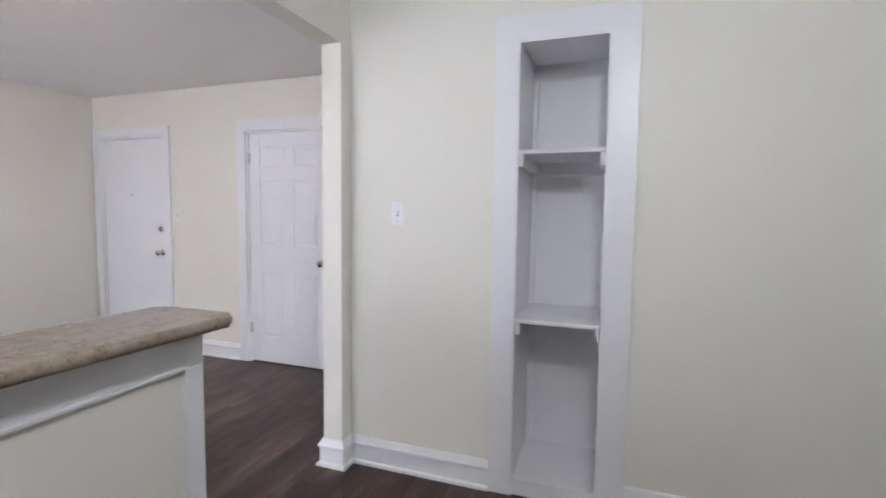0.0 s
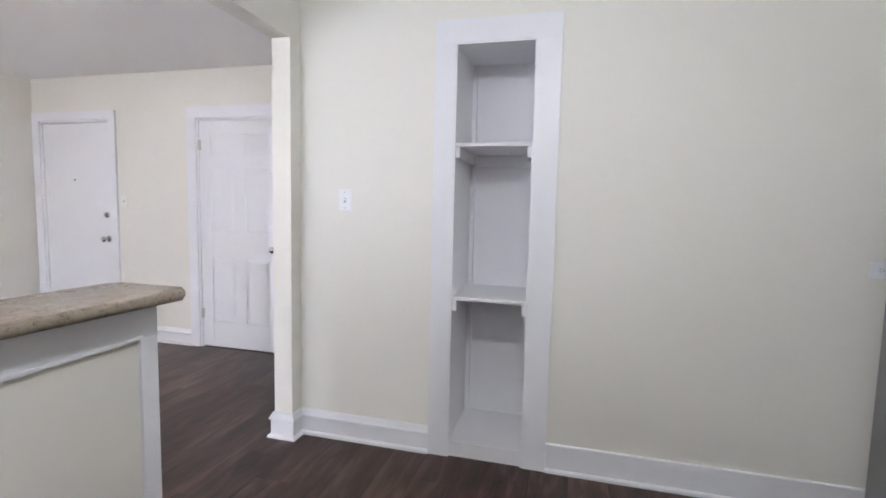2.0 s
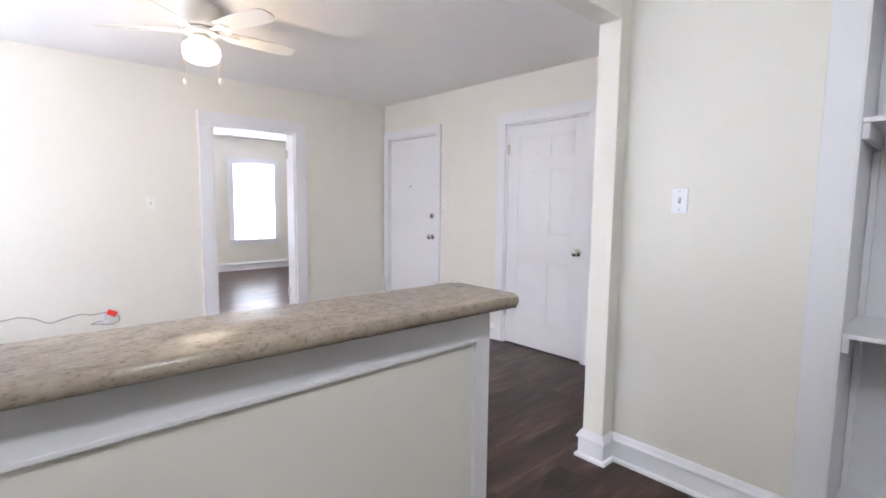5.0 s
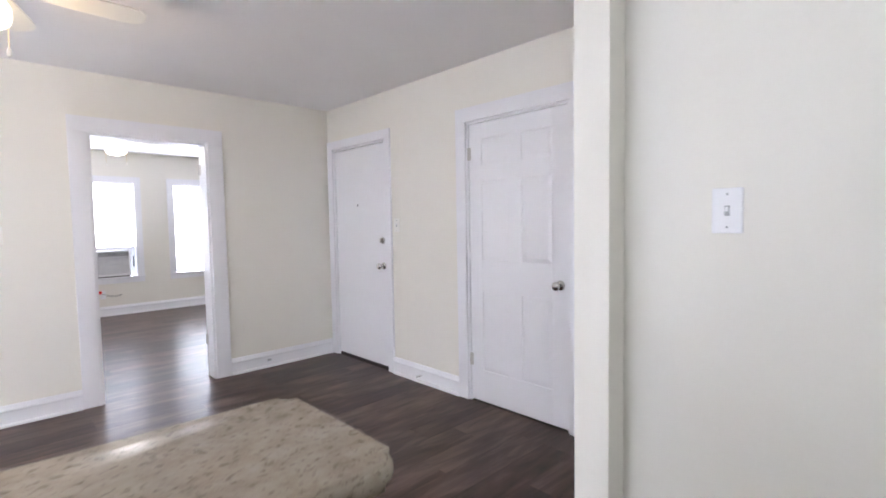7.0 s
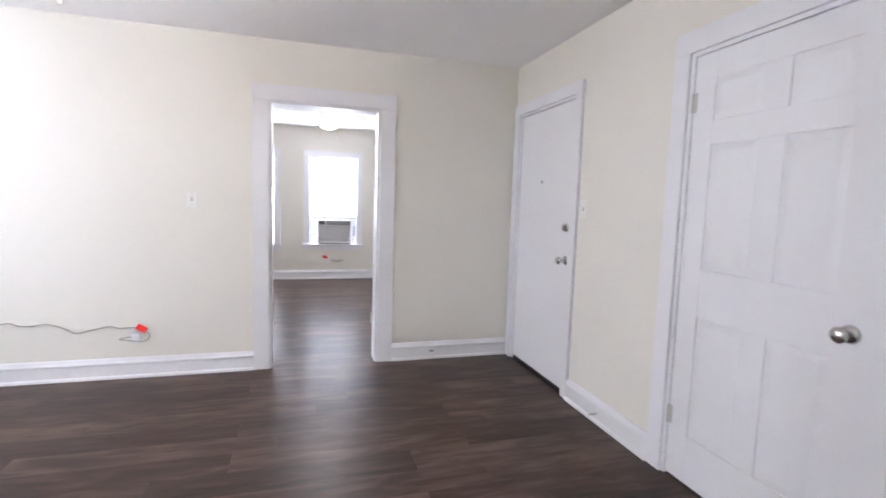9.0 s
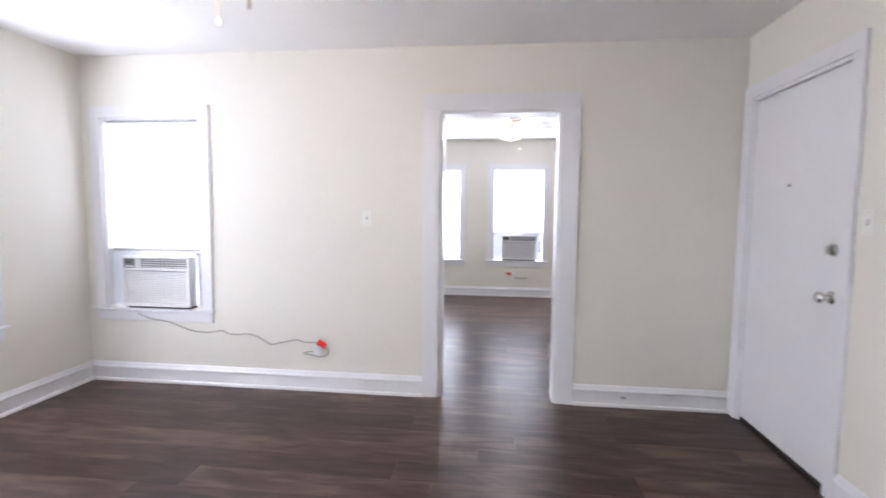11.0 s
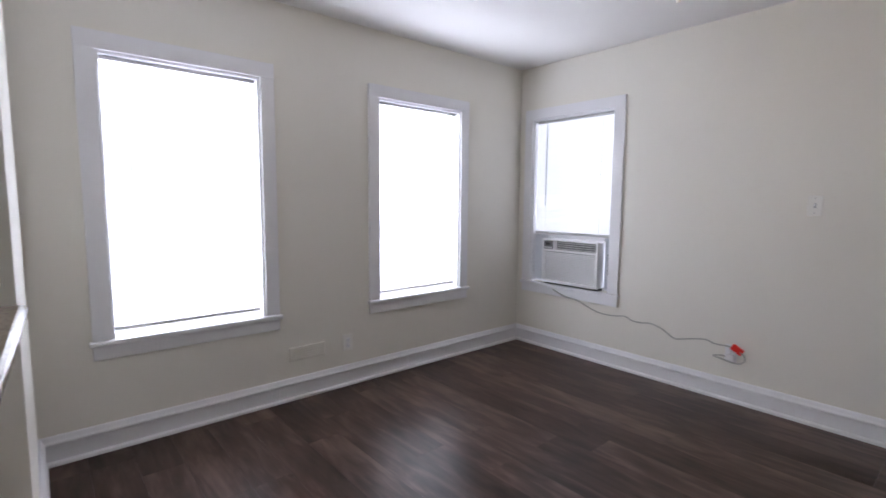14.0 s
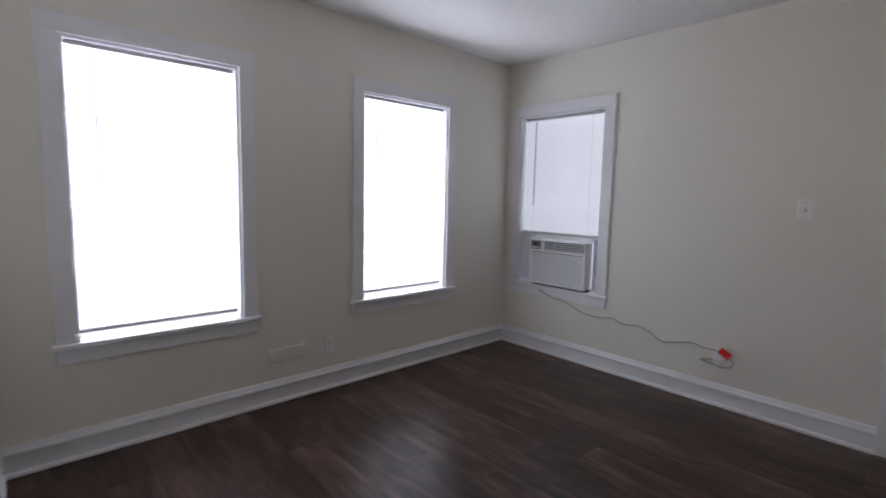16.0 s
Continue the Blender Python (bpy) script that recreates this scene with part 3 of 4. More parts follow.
def air_conditioner(m, label, shift):
    """A window unit; local y into the room, z 0 at the sill; shift: how far its middle lies from the window's."""
    ob = thing("air_conditioner", m, label, "air conditioner", "window air conditioners")
    w, h, f = 0.270, 0.384, 0.052
    s = shift

    def box(bm, x0, x1, y0, y1, z0, z1, bev=0.0, seg=2):
        return bx(bm, s + x0, s + x1, y0, y1, z0, z1, bev, seg)
    bm = bmesh.new()
    box(bm, -w + 0.006, w - 0.006, -0.30, f - 0.030, 0.006, h - 0.006, 0.006)
    part("body", bm, PLASTIC, ob)
    g = h - 0.108
    # dark strip added to paint the shadow line below the unit
    bm = bmesh.new()
    box(bm, -w + 0.012, w - 0.012, -0.06, f - 0.040, -0.0128, 0.0055)
    part("shadow_strip", bm, DARK, ob, "dark strip painting the shadow under the unit")
    bm = bmesh.new()
    box(bm, -w, w, f - 0.032, f, 0.004, 0.034, 0.006)
    box(bm, -w, -w + 0.026, f - 0.032, f, 0.0345, g, 0.004)
    box(bm, w - 0.026, w, f - 0.032, f, 0.0345, g, 0.004)
    box(bm, -w, w, f - 0.032, f + 0.002, g + 0.0005, g + 0.018, 0.004)
    box(bm, -w, w, f - 0.032, f, h - 0.018, h, 0.006)
    box(bm, -w, -w + 0.016, f - 0.032, f, g + 0.0185, h - 0.0185, 0.003)
    box(bm, w - 0.016, w, f - 0.032, f, g + 0.0185, h - 0.0185, 0.003)
    box(bm, w - 0.135, w - 0.115, f - 0.032, f, g + 0.0185, h - 0.0185, 0.003)
    part("front_frame", bm, PLASTIC, ob, "white moulded front frame")
    bm = bmesh.new()
    box(bm, -w + 0.025, w - 0.025, f - 0.030, f - 0.022, 0.035, g)
    part("filter_screen", bm, DKGREY, ob, "grey filter behind the grille")
    n = 18
    for i in range(n):
        z = 0.039 + i * ((g - 0.042) / n)
        bm = bmesh.new()
        box(bm, -w + 0.026, w - 0.026, f - 0.020, f - 0.003, z, z + 0.0088, 0.002, 1)
        part("grille_slat", bm, PLASTIC, ob)
    bm = bmesh.new()
    box(bm, w - 0.1145, w - 0.0165, f - 0.030, f - 0.006, g + 0.019, h - 0.019)
    panel = part("control_panel", bm, DKGREY, ob, "dark grey control panel")
    bm = bmesh.new()
    box(bm, w - 0.080, w - 0.032, f - 0.008, f - 0.003, g + 0.052, g + 0.074, 0.002)
    part("display", bm, BLACK, panel, "black display")
    for i in range(3):
        bm = bmesh.new()
        box(bm, w - 0.046 - i * 0.026, w - 0.028 - i * 0.026, f - 0.008, f - 0.003, g + 0.026, g + 0.038, 0.002)
        part("button", bm, PLASTIC, panel)
    bm = bmesh.new()
    box(bm, -w + 0.0165, w - 0.1355, f - 0.034, f - 0.028, g + 0.019, h - 0.019)
    vent = part("air_outlet", bm, DKGREY, ob, "dark air outlet")
    for i in range(12):
        x = -w + 0.024 + i * 0.0325
        bm = bmesh.new()
        box(bm, x, x + 0.005, f - 0.027, f - 0.006, g + 0.020, h - 0.020)
        part("vane", bm, DKGREY, vent)
    for i in range(4):
        z = g + 0.026 + i * 0.017
        bm = bmesh.new()
        box(bm, -w + 0.018, w - 0.137, f - 0.014, f - 0.005, z, z + 0.005)
        part("vane", bm, PLASTIC, vent)
    ww = WIN_W / 2 - 0.016
    for x0, x1 in ((s + w + 0.002, ww), (s - w - 0.002, -ww)):
        bm = bmesh.new()
        k = 2 * max(3, round(abs(x1 - x0) / 0.022)) + 1
        pts = [(x0 + (x1 - x0) * i / k, -0.056 + (0.010 if i % 2 else -0.002)) for i in range(k + 1)]
        prism(bm, pts + [(x, y - 0.004) for x, y in pts[::-1]], 0.004, h + 0.024)
        part("accordion_panel", bm, ACCORD, ob, "pleated white side panel")
    bm = bmesh.new()
    bx(bm, -ww, ww, -0.068, -0.040, h + 0.0245, h + 0.040, 0.002)
    box(bm, -w, w, -0.066, -0.042, h + 0.001, h + 0.024, 0.002)
    part("top_rail", bm, PLASTIC, ob, "white top mounting rail")
    bm = bmesh.new()
    box(bm, -w - 0.066, -w - 0.040, -0.048, -0.032, 0.11, 0.30, 0.004)
    latch = part("side_latch", bm, PLASTIC, ob, "white latch strip with grey slots")
    for i in range(7):
        bm = bmesh.new()
        box(bm, -w - 0.063, -w - 0.043, -0.033, -0.029, 0.125 + i * 0.024, 0.146 + i * 0.024)
        part("slot", bm, DKGREY, latch)
    return ob


for i, (kind_, wx, wy, turn) in enumerate(WINDOWS):
    m = pose(wx, wy, Z0, 0, 0, turn)
    window(m, f"window_{i + 1}")
    if i in (2, 4):
        blind(m, 0.432, "white mini blind lowered onto the air conditioner")
    else:
        blind(m, 0.030, "white mini blind fully lowered, slats closed")
air_conditioner(pose(W, -0.682, Z0 + 0.013, 0, 0, -90), "white window air conditioner with louvred grille over the sill", -0.042)
air_conditioner(pose(BW, 2.228, Z0 + 0.013, 0, 0, -90), "white window air conditioner in the bedroom window", -0.020)

# ---------------------------------------------------------------- bar: knee wall, trim boards, counter
BAR_N = 1.302
bar = thing("knee_wall", pose(0, 0, 0), "cream panelled knee wall with white trim boards", "half wall", kind="structure")
bm = bmesh.new()
bx(bm, PW, PE, -0.0195, BAR_N - 0.016, 0, 0.970)
bx(bm, PIER[1] + 0.001, PE, -0.200, -0.0195, 0, 0.970)
part("core", bm, WALL, bar, "cream painted wall face")
TOPB = 0.9715
for nm, a in (("rail_board", (PE - 0.001, PE + 0.017, -0.040, BAR_N, 0.832, TOPB)),
              ("corner_board", (PE - 0.001, PE + 0.016, BAR_N - 0.070, BAR_N, 0.150, 0.831)),
              ("end_board", (PW - 0.016, PE - 0.002, BAR_N - 0.015, BAR_N + 0.002, 0.0, TOPB)),
              ("corner_board", (PW - 0.016, PW + 0.001, BAR_N - 0.075, BAR_N - 0.016, 0.0, TOPB)),
              ("rail_board", (PW - 0.016, PW + 0.001, -0.018, BAR_N - 0.076, 0.880, TOPB))):
    bm = bmesh.new()
    bx(bm, *a, 0.0025)
    part(nm, bm, TRIM, bar, "white painted trim board")
bm = bmesh.new()
bx(bm, PE + 0.0165, PE + 0.024, -0.040, BAR_N - 0.068, 0.832, 0.844, 0.002)
bx(bm, PE + 0.0155, PE + 0.022, BAR_N - 0.076, BAR_N - 0.064, 0.150, 0.846, 0.002)
part("bead", bm, TRIM, bar)
skirting((PE, -0.20), (PE, BAR_N), (1, 0), 0, 0)


def rounded(x0, x1, y0, y1, r, seg=8):
    """Outline with its two north corners rounded."""
    out = [(x0, y0), (x1, y0)]
    for cx, cy, a0, r in ((x1 - r, y1 - r, 0, r), (x0 + 0.025, y1 - 0.025, 90, 0.025)):
        out += [(cx + r * math.cos(radians(a0 + 90 * k / seg)), cy + r * math.sin(radians(a0 + 90 * k / seg))) for k in range(seg + 1)]
    return out


CX0, CX1, CY1, CZ = PW - 0.046, PE + 0.150, 1.314, 1.012
bm = bmesh.new()
out = rounded(CX0, CX1, -0.020, CY1, 0.030)
# the counter widens towards the pier and runs a little past it on its kitchen side
out = [(CX0 - 0.056, -0.014), (PIER[1] + 0.006, -0.014), (PIER[1] + 0.006, -0.056), (CX1 - 0.075, -0.056), (CX1 - 0.047, -0.046), (CX1 - 0.035, -0.020)] + out[2:]
prism(bm, out, CZ - 0.040, CZ, bevel=0.0175)
tagged(part("bar_counter", bm, STONE, smooth=True), "speckled beige laminate bar counter with rounded edge", "counter")

# ---------------------------------------------------------------- niche with shelves
n0, n1, nt_ = NICHE[0], NICHE[1], NICHE[3]
NB = N + 0.44
ob = thing("shelf_niche", pose(0, 0, 0), "white built-in shelf niche with wide casing", "built-in shelves", kind="structure")
for a in ((n0 - 0.105, n0, 0.0, nt_), (n1, n1 + 0.117, 0.0, nt_), (n0 - 0.105, n1 + 0.117, nt_, nt_ + 0.113)):
    bm = bmesh.new()
    bx(bm, a[0], a[1], N - 0.022 - (0.0006 if a[3] > nt_ else 0), N, a[2], a[3], 0.0014)
    part("casing", bm, TRIM, ob)
for nm, a in (("side_panel", (n0 - 0.05, n0 - 0.001, N + 0.1015, NB, 0, nt_ + 0.05)), ("side_panel", (n1 + 0.001, n1 + 0.05, N + 0.1015, NB, 0, nt_ + 0.05)),
              ("back_panel", (n0 - 0.05, n1 + 0.05, NB, NB + 0.02, 0, nt_ + 0.05)), ("top_panel", (n0 - 0.002, n1 + 0.002, N + 0.10, NB, nt_ + 0.02, nt_ + 0.05)),
              ("bottom_panel", (n0 + 0.001, n1 - 0.001, N - 0.006, NB, 0.0, 0.078)),
              ("jamb", (n0 - 0.001, n0 + 0.008, N - 0.020, N + 0.101, 0.0, nt_ - 0.009)), ("jamb", (n1 - 0.008, n1 + 0.001, N - 0.020, N + 0.101, 0.0, nt_ - 0.009)),
              ("jamb", (n0 - 0.001, n1 + 0.001, N - 0.020, N + 0.101, nt_ - 0.008, nt_ + 0.001))):
    bm = bmesh.new()
    bx(bm, *a)
    part(nm, bm, SHELF, ob)
for z in (1.640, 0.858):
    bm = bmesh.new()
    bx(bm, n0 + 0.009, n1 - 0.009, N - 0.012, N + 0.098, z - 0.018, z, 0.002)
    bx(bm, n0 + 0.001, n1 - 0.001, N + 0.0985, NB - 0.002, z - 0.0178, z - 0.0002)
    part("shelf", bm, SHELF, ob, "white painted shelf board")
    for x0, x1 in ((n0 + 0.009, n0 + 0.030), (n1 - 0.030, n1 - 0.009)):
        bm = bmesh.new()
        bx(bm, x0, x1, N - 0.004, NB - 0.01, z - 0.075, z - 0.0185, 0.002)
        part("cleat", bm, SHELF, ob, "white shelf cleat")
for za, zb in ((0.08, 0.775), (0.857, 1.552), (1.634, nt_ - 0.03)):
    bm = bmesh.new()
    bx(bm, n0 + 0.001, n0 + 0.026, NB - 0.028, NB - 0.001, za, zb, 0.003)
    part("corner_strip", bm, SHELF, ob, "white strip in the back corner")
bm = bmesh.new()
bx(bm, n0 + 0.031, n1 - 0.031, NB - 0.016, NB - 0.001, 1.640 - 0.085, 1.640 - 0.0185, 0.002)
part("back_cleat", bm, SHELF, ob)

# ---------------------------------------------------------------- ceiling fans


def ceiling_fan(m, turn):
    """A hugger fan with five blades, a lit glass and two pull chains; local z 0 at the ceiling."""
    ob = thing("ceiling_fan", m, "white five-blade ceiling fan with lit frosted glass", "ceiling fan", "ceiling fans")
    I = Matrix.Identity(4)
    bm = bmesh.new()
    lathe(bm, I, [(0.100, -0.002), (0.118, -0.006), (0.122, -0.02), (0.118, -0.118), (0.108, -0.131), (0.06, -0.133)], 40)
    part("motor_housing", bm, FANWHITE, ob, "white enamel motor housing", True)
    bm = bmesh.new()
    lathe(bm, I, [(0.085, -0.134), (0.095, -0.137), (0.095, -0.157), (0.085, -0.162), (0.05, -0.163)], 36)
    part("hub", bm, FANWHITE, ob, smooth=True)
    bm = bmesh.new()
    lathe(bm, I, [(0.042, -0.164), (0.046, -0.168), (0.052, -0.183), (0.066, -0.189), (0.066, -0.197), (0.05, -0.199)], 32)
    part("light_fitter", bm, FANWHITE, ob, smooth=True)
    for k in range(5):
        a = pose(0, 0, 0, 0, 0, turn + 72 * k)
        bm = bmesh.new()
        prism(bm, [(0.085, -0.018), (0.13, -0.016), (0.17, -0.034), (0.215, -0.036), (0.215, 0.036), (0.17, 0.034), (0.13, 0.016), (0.085, 0.018)], -0.149, -0.144, a)
        iron = part("blade_iron", bm, FANWHITE, ob, "white blade bracket")
        bm = bmesh.new()
        tilt = a @ pose(0, 0, -0.142, -11, 0, 0)
        outl = [(0.165, -0.050), (0.30, -0.060), (0.50, -0.066), (0.555, -0.058), (0.580, -0.034), (0.587, 0.0), (0.580, 0.034), (0.555, 0.058), (0.50, 0.066), (0.30, 0.060), (0.165, 0.050)]
        prism(bm, outl, 0.0, 0.006, tilt)
        part("blade", bm, FANWHITE, iron, "white fan blade")
    bm = bmesh.new()
    lathe(bm, I, [(0.050, -0.200), (0.064, -0.204), (0.090, -0.218), (0.102, -0.242), (0.102, -0.276), (0.093, -0.302), (0.066, -0.322), (0.03, -0.331), (0.008, -0.332)], 60, 0.02, 15)
    glass = part("glass_shade", bm, LAMPGLASS, ob, "glowing frosted fluted glass shade", True)
    glass.visible_shadow = False
    for x, y, ln in ((0.047, 0.086, 0.215), (-0.047, -0.086, 0.230)):
        bm = bmesh.new()
        cyl(bm, pose(x, y, -0.193 - ln), 0.0013, 0.0013, ln, 6)
        chain = part("pull_chain", bm, BRASS, ob, "thin brass pull chain")
        bm = bmesh.new()
        lathe(bm, pose(x, y, -0.193 - ln), [(0.004, 0.0), (0.008, -0.010), (0.010, -0.022), (0.007, -0.032), (0.002, -0.034)], 14)
        part("pull_bell", bm, FANWHITE, chain, "white chain pull", True)
    return ob


FAN_TURN = 19
fan = ceiling_fan(pose(FAN_A[0], FAN_A[1], CEIL), FAN_TURN)
copy_thing(fan, pose(FAN_B[0], FAN_B[1], CEIL, 0, 0, 35))

# flush dome on the kitchen ceiling
ob = thing("ceiling_light", pose(KLAMP[0], KLAMP[1], CEIL), "white flush dome ceiling light", "ceiling light")
bm = bmesh.new()
lathe(bm, Matrix.Identity(4), [(0.15, 0.0), (0.165, -0.008), (0.165, -0.03), (0.15, -0.034)], 40)
part("base", bm, FANWHITE, ob, smooth=True)
bm = bmesh.new()
lathe(bm, Matrix.Identity(4), [(0.150, -0.035), (0.145, -0.050), (0.11, -0.068), (0.06, -0.078), (0.01, -0.080)], 40)
part("diffuser", bm, LAMPGLASS, ob, smooth=True).visible_shadow = False

# ---------------------------------------------------------------- switches, outlets, vents


def plate(name, m, kind_, label, mat_=PLASTIC):
    """A wall plate; local y out of the wall."""
    ob = thing(name, m, label, "switch" if kind_ == "switch" else "outlet")
    bm = bmesh.new()
    bx(bm, -0.036, 0.036, 0, 0.006, -0.058, 0.058, 0.003)
    part("cover_plate", bm, mat_, ob)
    if kind_ == "switch":
        bm = bmesh.new()
        bx(bm, -0.006, 0.006, 0.0055, 0.008, -0.013, 0.013, 0.001)
        part("slot", bm, GREYP, ob)
        bm = bmesh.new()
        prism(bm, [(-0.004, 0.0), (0.004, 0.0), (0.003, 0.013), (-0.003, 0.013)], -0.002, 0.010)
        part("toggle", bm, PLASTIC, ob)
    elif kind_ == "outlet":
        for z in (-0.020, 0.020):
            bm = bmesh.new()
            lathe(bm, pose(0, 0.0055, z, -90), [(0.017, 0), (0.017, 0.003), (0.015, 0.004)], 20)
            face = part("socket", bm, PLASTIC, ob)
            bm = bmesh.new()
            for x in (-0.006, 0.006):
                bx(bm, x - 0.001, x + 0.001, 0.0085, 0.0098, z - 0.002, z + 0.007)
            bx(bm, -0.002, 0.002, 0.0085, 0.0098, z - 0.010, z - 0.006)
            part("slots", bm, DKGREY, face)
    for z in ((-0.042, 0.042) if kind_ == "switch" else (0.0,)):
        bm = bmesh.new()
        lathe(bm, pose(0, 0.0055, z, -90), [(0.003, 0), (0.003, 0.0012), (0.001, 0.002)], 10)
        part("screw", bm, GREYP, ob)
    return ob


plate("light_switch", pose(-0.828, N, 1.343, 0, 0, 180), "switch", "white toggle switch plate on the cream kitchen wall")
plate("light_switch", pose(-3.677, D, 1.303, 0, 0, 180), "switch", "ivory toggle switch plate beside the entry door", IVORY)
plate("light_switch", pose(W, 0.974, 1.284, 0, 0, -90), "switch", "pale painted switch plate on the living room wall", IVORY)
plate("wall_outlet", pose(W, 0.600, 0.318, 0, 0, -90), "outlet", "white wall outlet with an orange-red plug in it")
plate("wall_outlet", pose(-2.978, S, 0.302, 0, 0, 0), "outlet", "cream-coloured outlet under the windows", IVORY)
plate("wall_outlet", pose(1.630, N, 1.097, 0, 90, 180), "outlet", "white outlet plate beside the refrigerator")
plate("wall_outlet", pose(PIER[1], -0.155, 1.12, 0, 0, -90), "outlet", "white outlet plate on the pier")
plate("wall_outlet", pose(BW, 2.15, 0.32, 0, 0, -90), "outlet", "white outlet below the bedroom air conditioner")

ob = thing("wall_vent", pose(-2.678, S, 0.300), "cream painted wall register above the baseboard", "vent")
bm = bmesh.new()
bx(bm, -0.125, 0.125, 0, 0.016, -0.045, 0.045, 0.006)
part("cover", bm, WALL, ob)
for i in range(5):
    bm = bmesh.new()
    bx(bm, -0.105, 0.105, 0.015, 0.020, -0.032 + i * 0.0145, -0.027 + i * 0.0145)
    part("louvre", bm, WALL, ob)

# cable stub in the skirting and the spring door stop
ob = thing("cable_plate", pose(W + 0.016, 2.780, 0.068, 0, 0, -90), "small grey cable jack on the baseboard", "jack")
bm = bmesh.new()
bx(bm, -0.018, 0.018, 0.0, 0.006, -0.009, 0.009, 0.002)
part("jack", bm, GREYP, ob)
ob = thing("door_stop", pose(-3.375, D - 0.016, 0.065, 0, 0, 180), "white spring door stop on the baseboard", "door stop")
bm = bmesh.new()
tube(bm, [(0.006 * math.cos(i * 0.9), 0.004 + i * 0.0012, 0.006 * math.sin(i * 0.9)) for i in range(56)], 0.0011, 5)
part("spring", bm, CHROME, ob)
bm = bmesh.new()
cyl(bm, pose(0, 0.070, 0, -90), 0.007, 0.006, 0.012, 12)
part("tip", bm, PLASTIC, ob)


def plug_and_cord(m, pts, tag, turn):
    """A tagged plug with its cord; the cord runs along the wall, local y out of the wall, tag: the red tag's middle."""
    ob = thing("plug_and_cord", m, "orange-red tagged plug with pale air conditioner cord", "power cord")
    bm = bmesh.new()
    tube(bm, smooth_path(pts), 0.0046, 7)
    part("cord", bm, CORD, ob, "pale grey power cord", True)
    bm = bmesh.new()
    bx(bm, -0.030, 0.020, 0.012, 0.044, -0.040, -0.002, 0.006)
    plug_ = part("plug", bm, PLASTIC, ob, "white safety plug")
    bm = bmesh.new()
    bmesh.ops.create_cube(bm, size=1.0, matrix=pose(*tag, 0, turn, 0) @ Matrix.Diagonal((0.072, 0.014, 0.044, 1)))
    bmesh.ops.bevel(bm, geom=bm.edges[:], offset=0.005, segments=2, affect="EDGES", profile=0.5)
    part("warning_tag", bm, RED, plug_, "bright orange-red tag")
    return ob


plug_and_cord(pose(W, 0.600, 0.318, 0, 0, -90), [(1.392, 0.045, 0.223), (1.292, 0.026, 0.178), (1.159, 0.026, 0.161), (0.993, 0.008, 0.097), (0.853, 0.008, 0.088), (0.745, 0.008, 0.104), (0.688, 0.008, 0.083), (0.618, 0.008, 0.079), (0.54, 0.008, 0.089), (0.454, 0.008, 0.066), (0.365, 0.008, 0.018), (0.279, 0.008, 0.034), (0.164, 0.008, 0.057), (0.1, 0.008, 0.042), (0.02, 0.03, 0.05), (-0.03, 0.04, 0.044), (-0.08, 0.044, 0.018), (-0.095, 0.045, -0.012), (-0.075, 0.045, -0.04), (-0.03, 0.04, -0.05), (0.04, 0.032, -0.042), (0.1, 0.024, -0.034), (0.05, 0.02, -0.022), (0, 0.026, -0.022)], (-0.045, 0.040, 0.042), -30)
plug_and_cord(pose(BW, 2.15, 0.33, 0, 0, -90), [(0.12, 0.03, 0.05), (0.05, 0.03, 0.03), (-0.02, 0.03, 0.0), (-0.12, 0.02, -0.03), (-0.24, 0.02, -0.02), (-0.16, 0.02, -0.045), (-0.02, 0.02, -0.03)], (0.05, 0.03, 0.035), -8)

# ---------------------------------------------------------------- kitchen


def refrigerator(m):
    """Two-door fridge; local -y is the front, x across."""
    ob = thing("refrigerator", m, "stainless top-freezer refrigerator with black trim", "refrigerator")
    w, d, h = 0.70, 0.66, 1.70
    bm = bmesh.new()
    bx(bm, 0.004, w - 0.004, 0.070, d, 0.03, h - 0.01, 0.006)
    part("body", bm, DKGREY, ob, "dark grey cabinet")
    seam = 1.160
    for nm, z0, z1 in (("freezer_door", seam + 0.020, h), ("fridge_door", 0.06, seam - 0.020)):
        bm = bmesh.new()
        bx(bm, 0.0, w, 0.0, 0.064, z0, z1, 0.010)
        leaf_ = part(nm, bm, STEEL, ob, "brushed stainless door", True)
        bm = bmesh.new()
        zz = (z0 - 0.016, z0 - 0.0005) if nm == "freezer_door" else (z1 + 0.0005, z1 + 0.016)
        bx(bm, 0.0 - 0.004, w + 0.004, -0.008, 0.066, zz[0], zz[1], 0.003)
        part("door_trim", bm, BLACK, leaf_, "black plastic door cap")
        bm = bmesh.new()
        a, b = (z0 + 0.04, z0 + 0.36) if nm == "freezer_door" else (z1 - 0.50, z1 - 0.04)
        pts = [(0.62, -0.002, a), (0.62, -0.045, a + 0.03), (0.62, -0.055, (a + b) / 2), (0.62, -0.045, b - 0.03), (0.62, -0.002, b)]
        tube(bm, smooth_path(pts, 6), 0.011, 10)
        part("handle", bm, STEEL, leaf_, "curved steel handle", True)
    bm = bmesh.new()
    bx(bm, 0.02, w - 0.02, 0.03, 0.065, 0.0, 0.055)
    part("kick_grille", bm, BLACK, ob)
    return ob


refrigerator(pose(1.612, 2.245, 0, 0, 0, -90))
bm = bmesh.new()
bx(bm, -0.050, 0.050, -0.012, 0.012, 0.0, 0.0006)
tape = tagged(part("masking_tape", bm, TAPE), "strip of blue painter's tape on the floor", "tape")
tape.matrix_world = pose(1.07, 2.197, 0.001, 0, 0, -12)


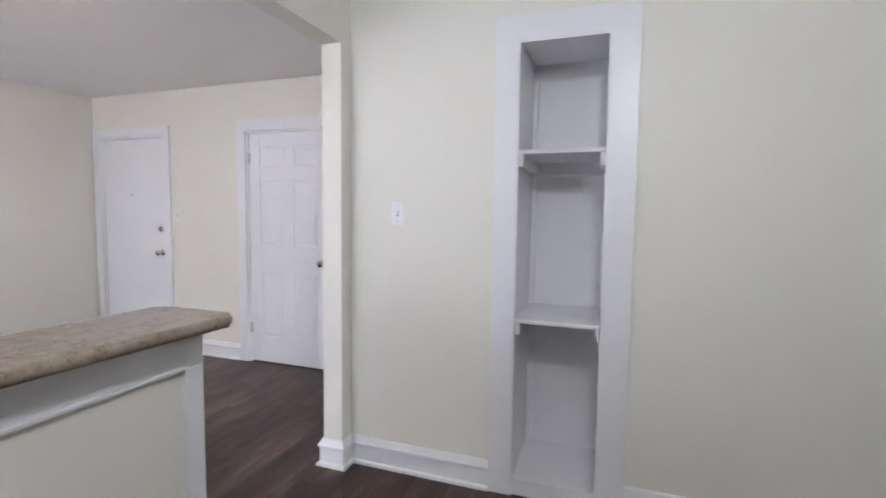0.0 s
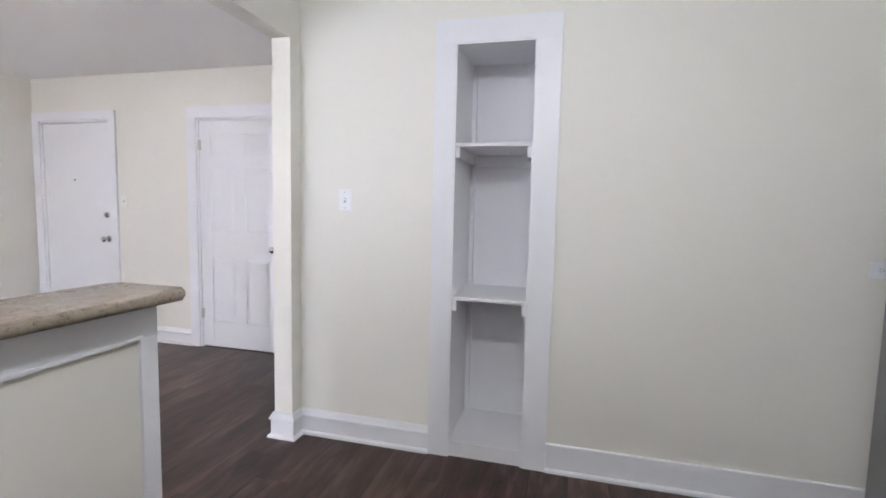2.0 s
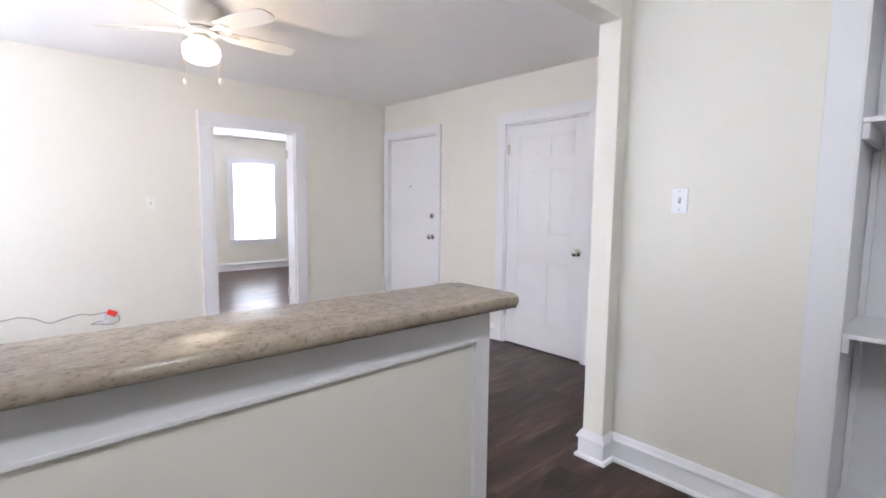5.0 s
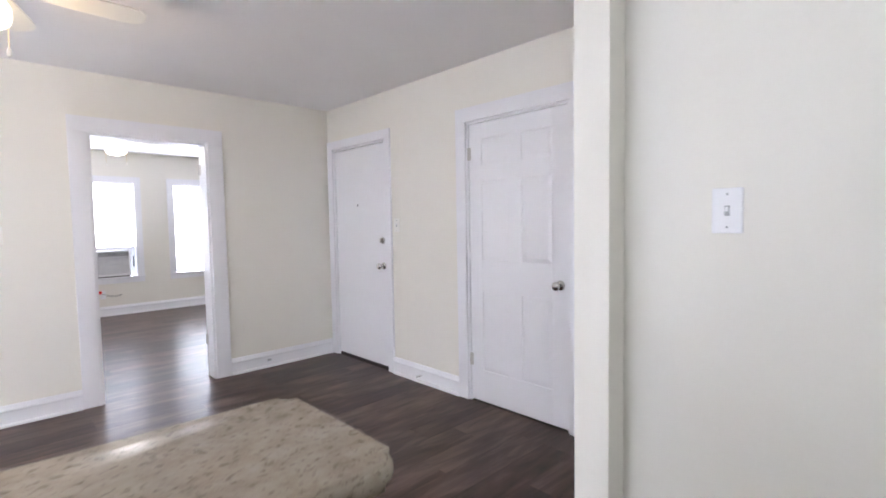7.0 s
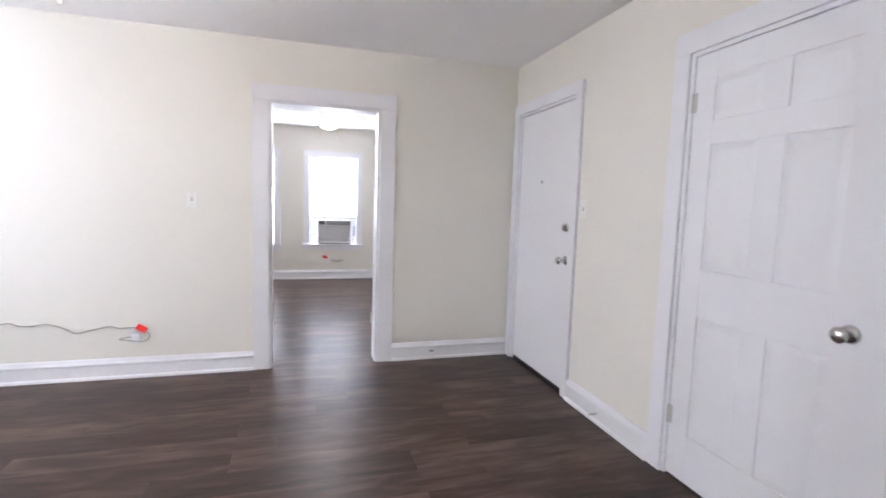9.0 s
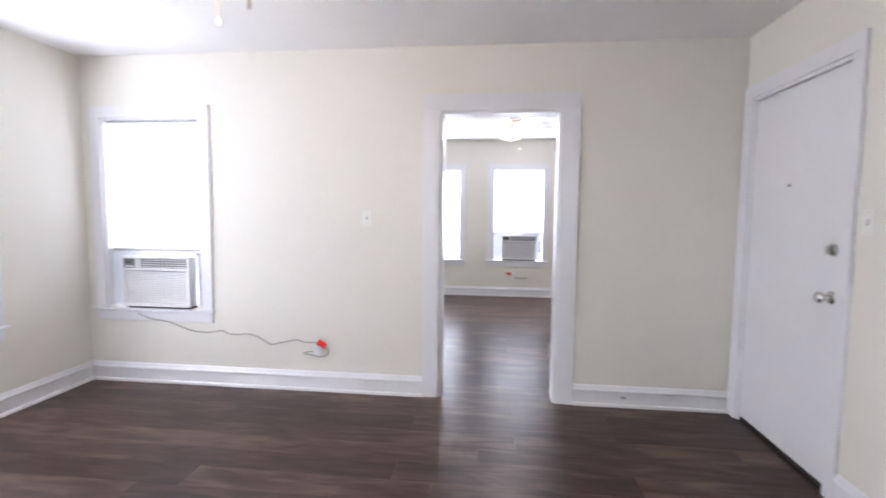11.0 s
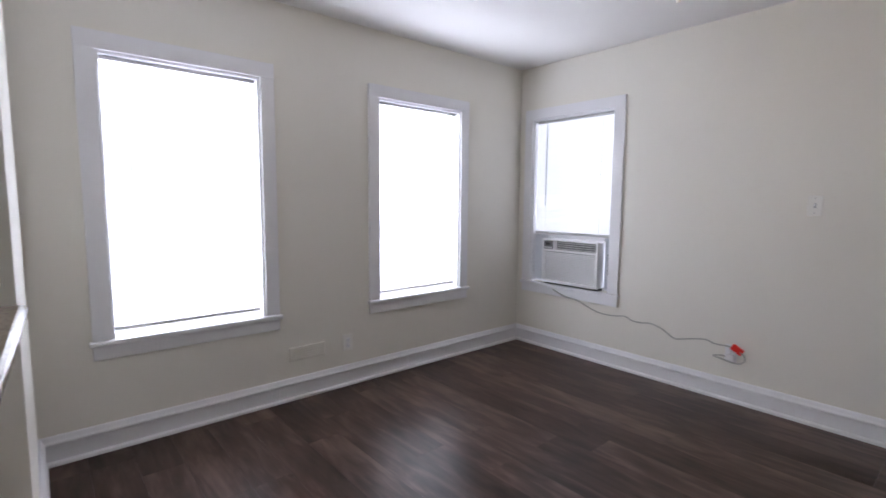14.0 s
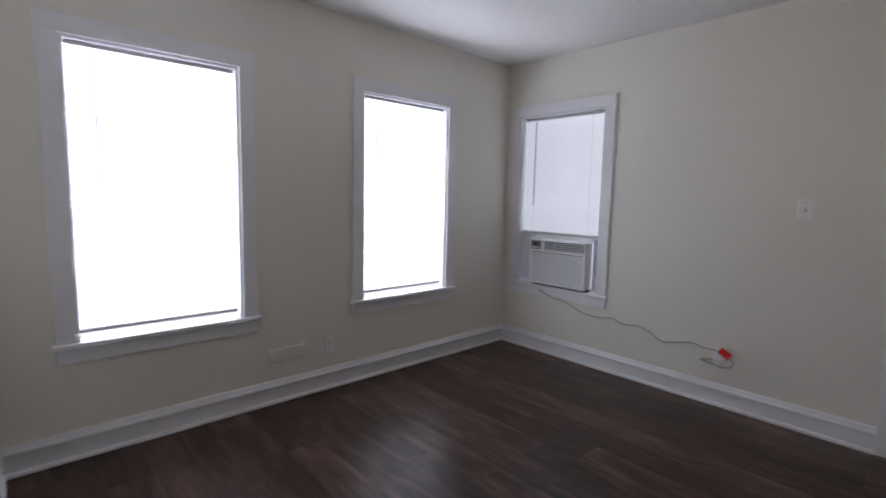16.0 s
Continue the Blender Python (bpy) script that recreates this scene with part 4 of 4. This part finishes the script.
def base_cabinet(m, w):
    ob = thing("base_cabinet", m, "white painted kitchen base cabinet", "cabinet", "kitchen base cabinets")
    bm = bmesh.new()
    bx(bm, 0, w, 0, 0.56, 0.10, 0.84, 0.002)
    bx(bm, 0, w, 0, 0.50, 0.0, 0.099)
    part("body", bm, CABINET, ob)
    bm = bmesh.new()
    bx(bm, 0.01, w - 0.01, 0.561, 0.580, 0.66, 0.83, 0.003)
    f = part("drawer_front", bm, CABINET, ob)
    bm = bmesh.new()
    bx(bm, 0.01, w - 0.01, 0.561, 0.580, 0.11, 0.65, 0.003)
    d = part("cabinet_door", bm, CABINET, ob)
    for par, x, z in ((f, w / 2, 0.745), (d, w - 0.05, 0.60)):
        bm = bmesh.new()
        lathe(bm, pose(x, 0.580, z, -90), [(0.006, 0), (0.006, 0.012), (0.014, 0.018), (0.012, 0.026), (0.003, 0.028)], 16)
        part("knob", bm, CHROME, par, smooth=True)
    return ob


def wall_cabinet(m, w):
    ob = thing("wall_cabinet", m, "white painted kitchen wall cabinet", "cabinet", "kitchen wall cabinets")
    bm = bmesh.new()
    bx(bm, 0, w, 0, 0.29, 0, 0.78, 0.002)
    part("body", bm, CABINET, ob)
    for x0, x1 in ((0.008, w / 2 - 0.002), (w / 2 + 0.002, w - 0.008)):
        bm = bmesh.new()
        bx(bm, x0, x1, 0.291, 0.310, 0.012, 0.768, 0.003)
        d = part("cabinet_door", bm, CABINET, ob)
        bm = bmesh.new()
        lathe(bm, pose(x0 + 0.04 if x0 > 0.1 else x1 - 0.04, 0.310, 0.08, -90), [(0.006, 0), (0.006, 0.012), (0.014, 0.018), (0.012, 0.026), (0.003, 0.028)], 16)
        part("knob", bm, CHROME, d, smooth=True)
    return ob


c0 = base_cabinet(pose(PE + 0.01, S + 0.003, 0), 0.62)
for i in range(1, 4):
    copy_thing(c0, pose(PE + 0.01 + i * 0.622, S + 0.003, 0))
c0 = wall_cabinet(pose(PE + 0.143, S + 0.003, 1.43), 0.72)
copy_thing(c0, pose(PE + 0.143 + 0.722, S + 0.003, 1.43))
ob = thing("worktop", pose(0, 0, 0), "dark brown laminate worktop with upstand", "worktop")
bm = bmesh.new()
bx(bm, PE + 0.004, PE + 2.5, S + 0.002, S + 0.62, 0.842, 0.880, 0.006)
part("slab", bm, DARKTOP, ob)
bm = bmesh.new()
bx(bm, PE + 0.004, PE + 2.5, S + 0.002, S + 0.022, 0.8805, 0.980, 0.004)
part("upstand", bm, DARKTOP, ob)
bm = bmesh.new()
bx(bm, PE + 0.004, PE + 2.5, S + 0.0225, S + 0.027, 0.8802, 0.885)
part("caulk_line", bm, PLASTIC, ob)
# white strip that paints the highlight along the worktop's front edge
bm = bmesh.new()
bx(bm, PE + 0.004, PE + 2.5, S + 0.6205, S + 0.624, 0.872, 0.879)
part("front_edge_highlight", bm, PLASTIC, ob)

# ---------------------------------------------------------------- floor planks, running along y
PL_W, PL_L = 0.182, 1.22
shared = {}


def plank(x0, x1, y0, y1):
    w, l = round(x1 - x0 - 0.0003, 4), round(y1 - y0 - 0.0003, 4)
    if w < 0.01 or l < 0.02:
        return
    if (w, l) not in shared:
        bm = bmesh.new()
        c = 0.0003
        lo = [bm.verts.new((x, y, -0.0055)) for x, y in ((-w / 2, -l / 2), (w / 2, -l / 2), (w / 2, l / 2), (-w / 2, l / 2))]
        md = [bm.verts.new((v.co.x, v.co.y, -c)) for v in lo]
        hi = [bm.verts.new((v.co.x - math.copysign(c, v.co.x), v.co.y - math.copysign(c, v.co.y), 0)) for v in lo]
        bm.faces.new(hi)
        for a, b in ((lo, md), (md, hi)):
            for i in range(4):
                bm.faces.new((a[i], a[(i + 1) % 4], b[(i + 1) % 4], b[i]))
        shared[(w, l)] = mesh_of("plank", bm, PLANK)
    ob = new("plank", shared[(w, l)])
    ob.parent, ob.location = FLOOR, ((x0 + x1) / 2, (y0 + y1) / 2, 0)


def lay(x0, x1, y0, y1, seed):
    rnd = random.Random(seed)
    x = x0
    while x < x1 - 1e-4:
        xe = min(x + PL_W, x1)
        y = y0 - rnd.choice((0.15, 0.41, 0.62, 0.83, 1.04))
        while y < y1:
            a, b = max(y, y0), min(y + PL_L, y1)
            if b - a > 0.02:
                plank(x, xe, a, b)
            y += PL_L
        x = xe


lay(W, PW, S, D, 3)
lay(PW, KE, S, N, 4)
lay(BW, W, BS, BN, 5)
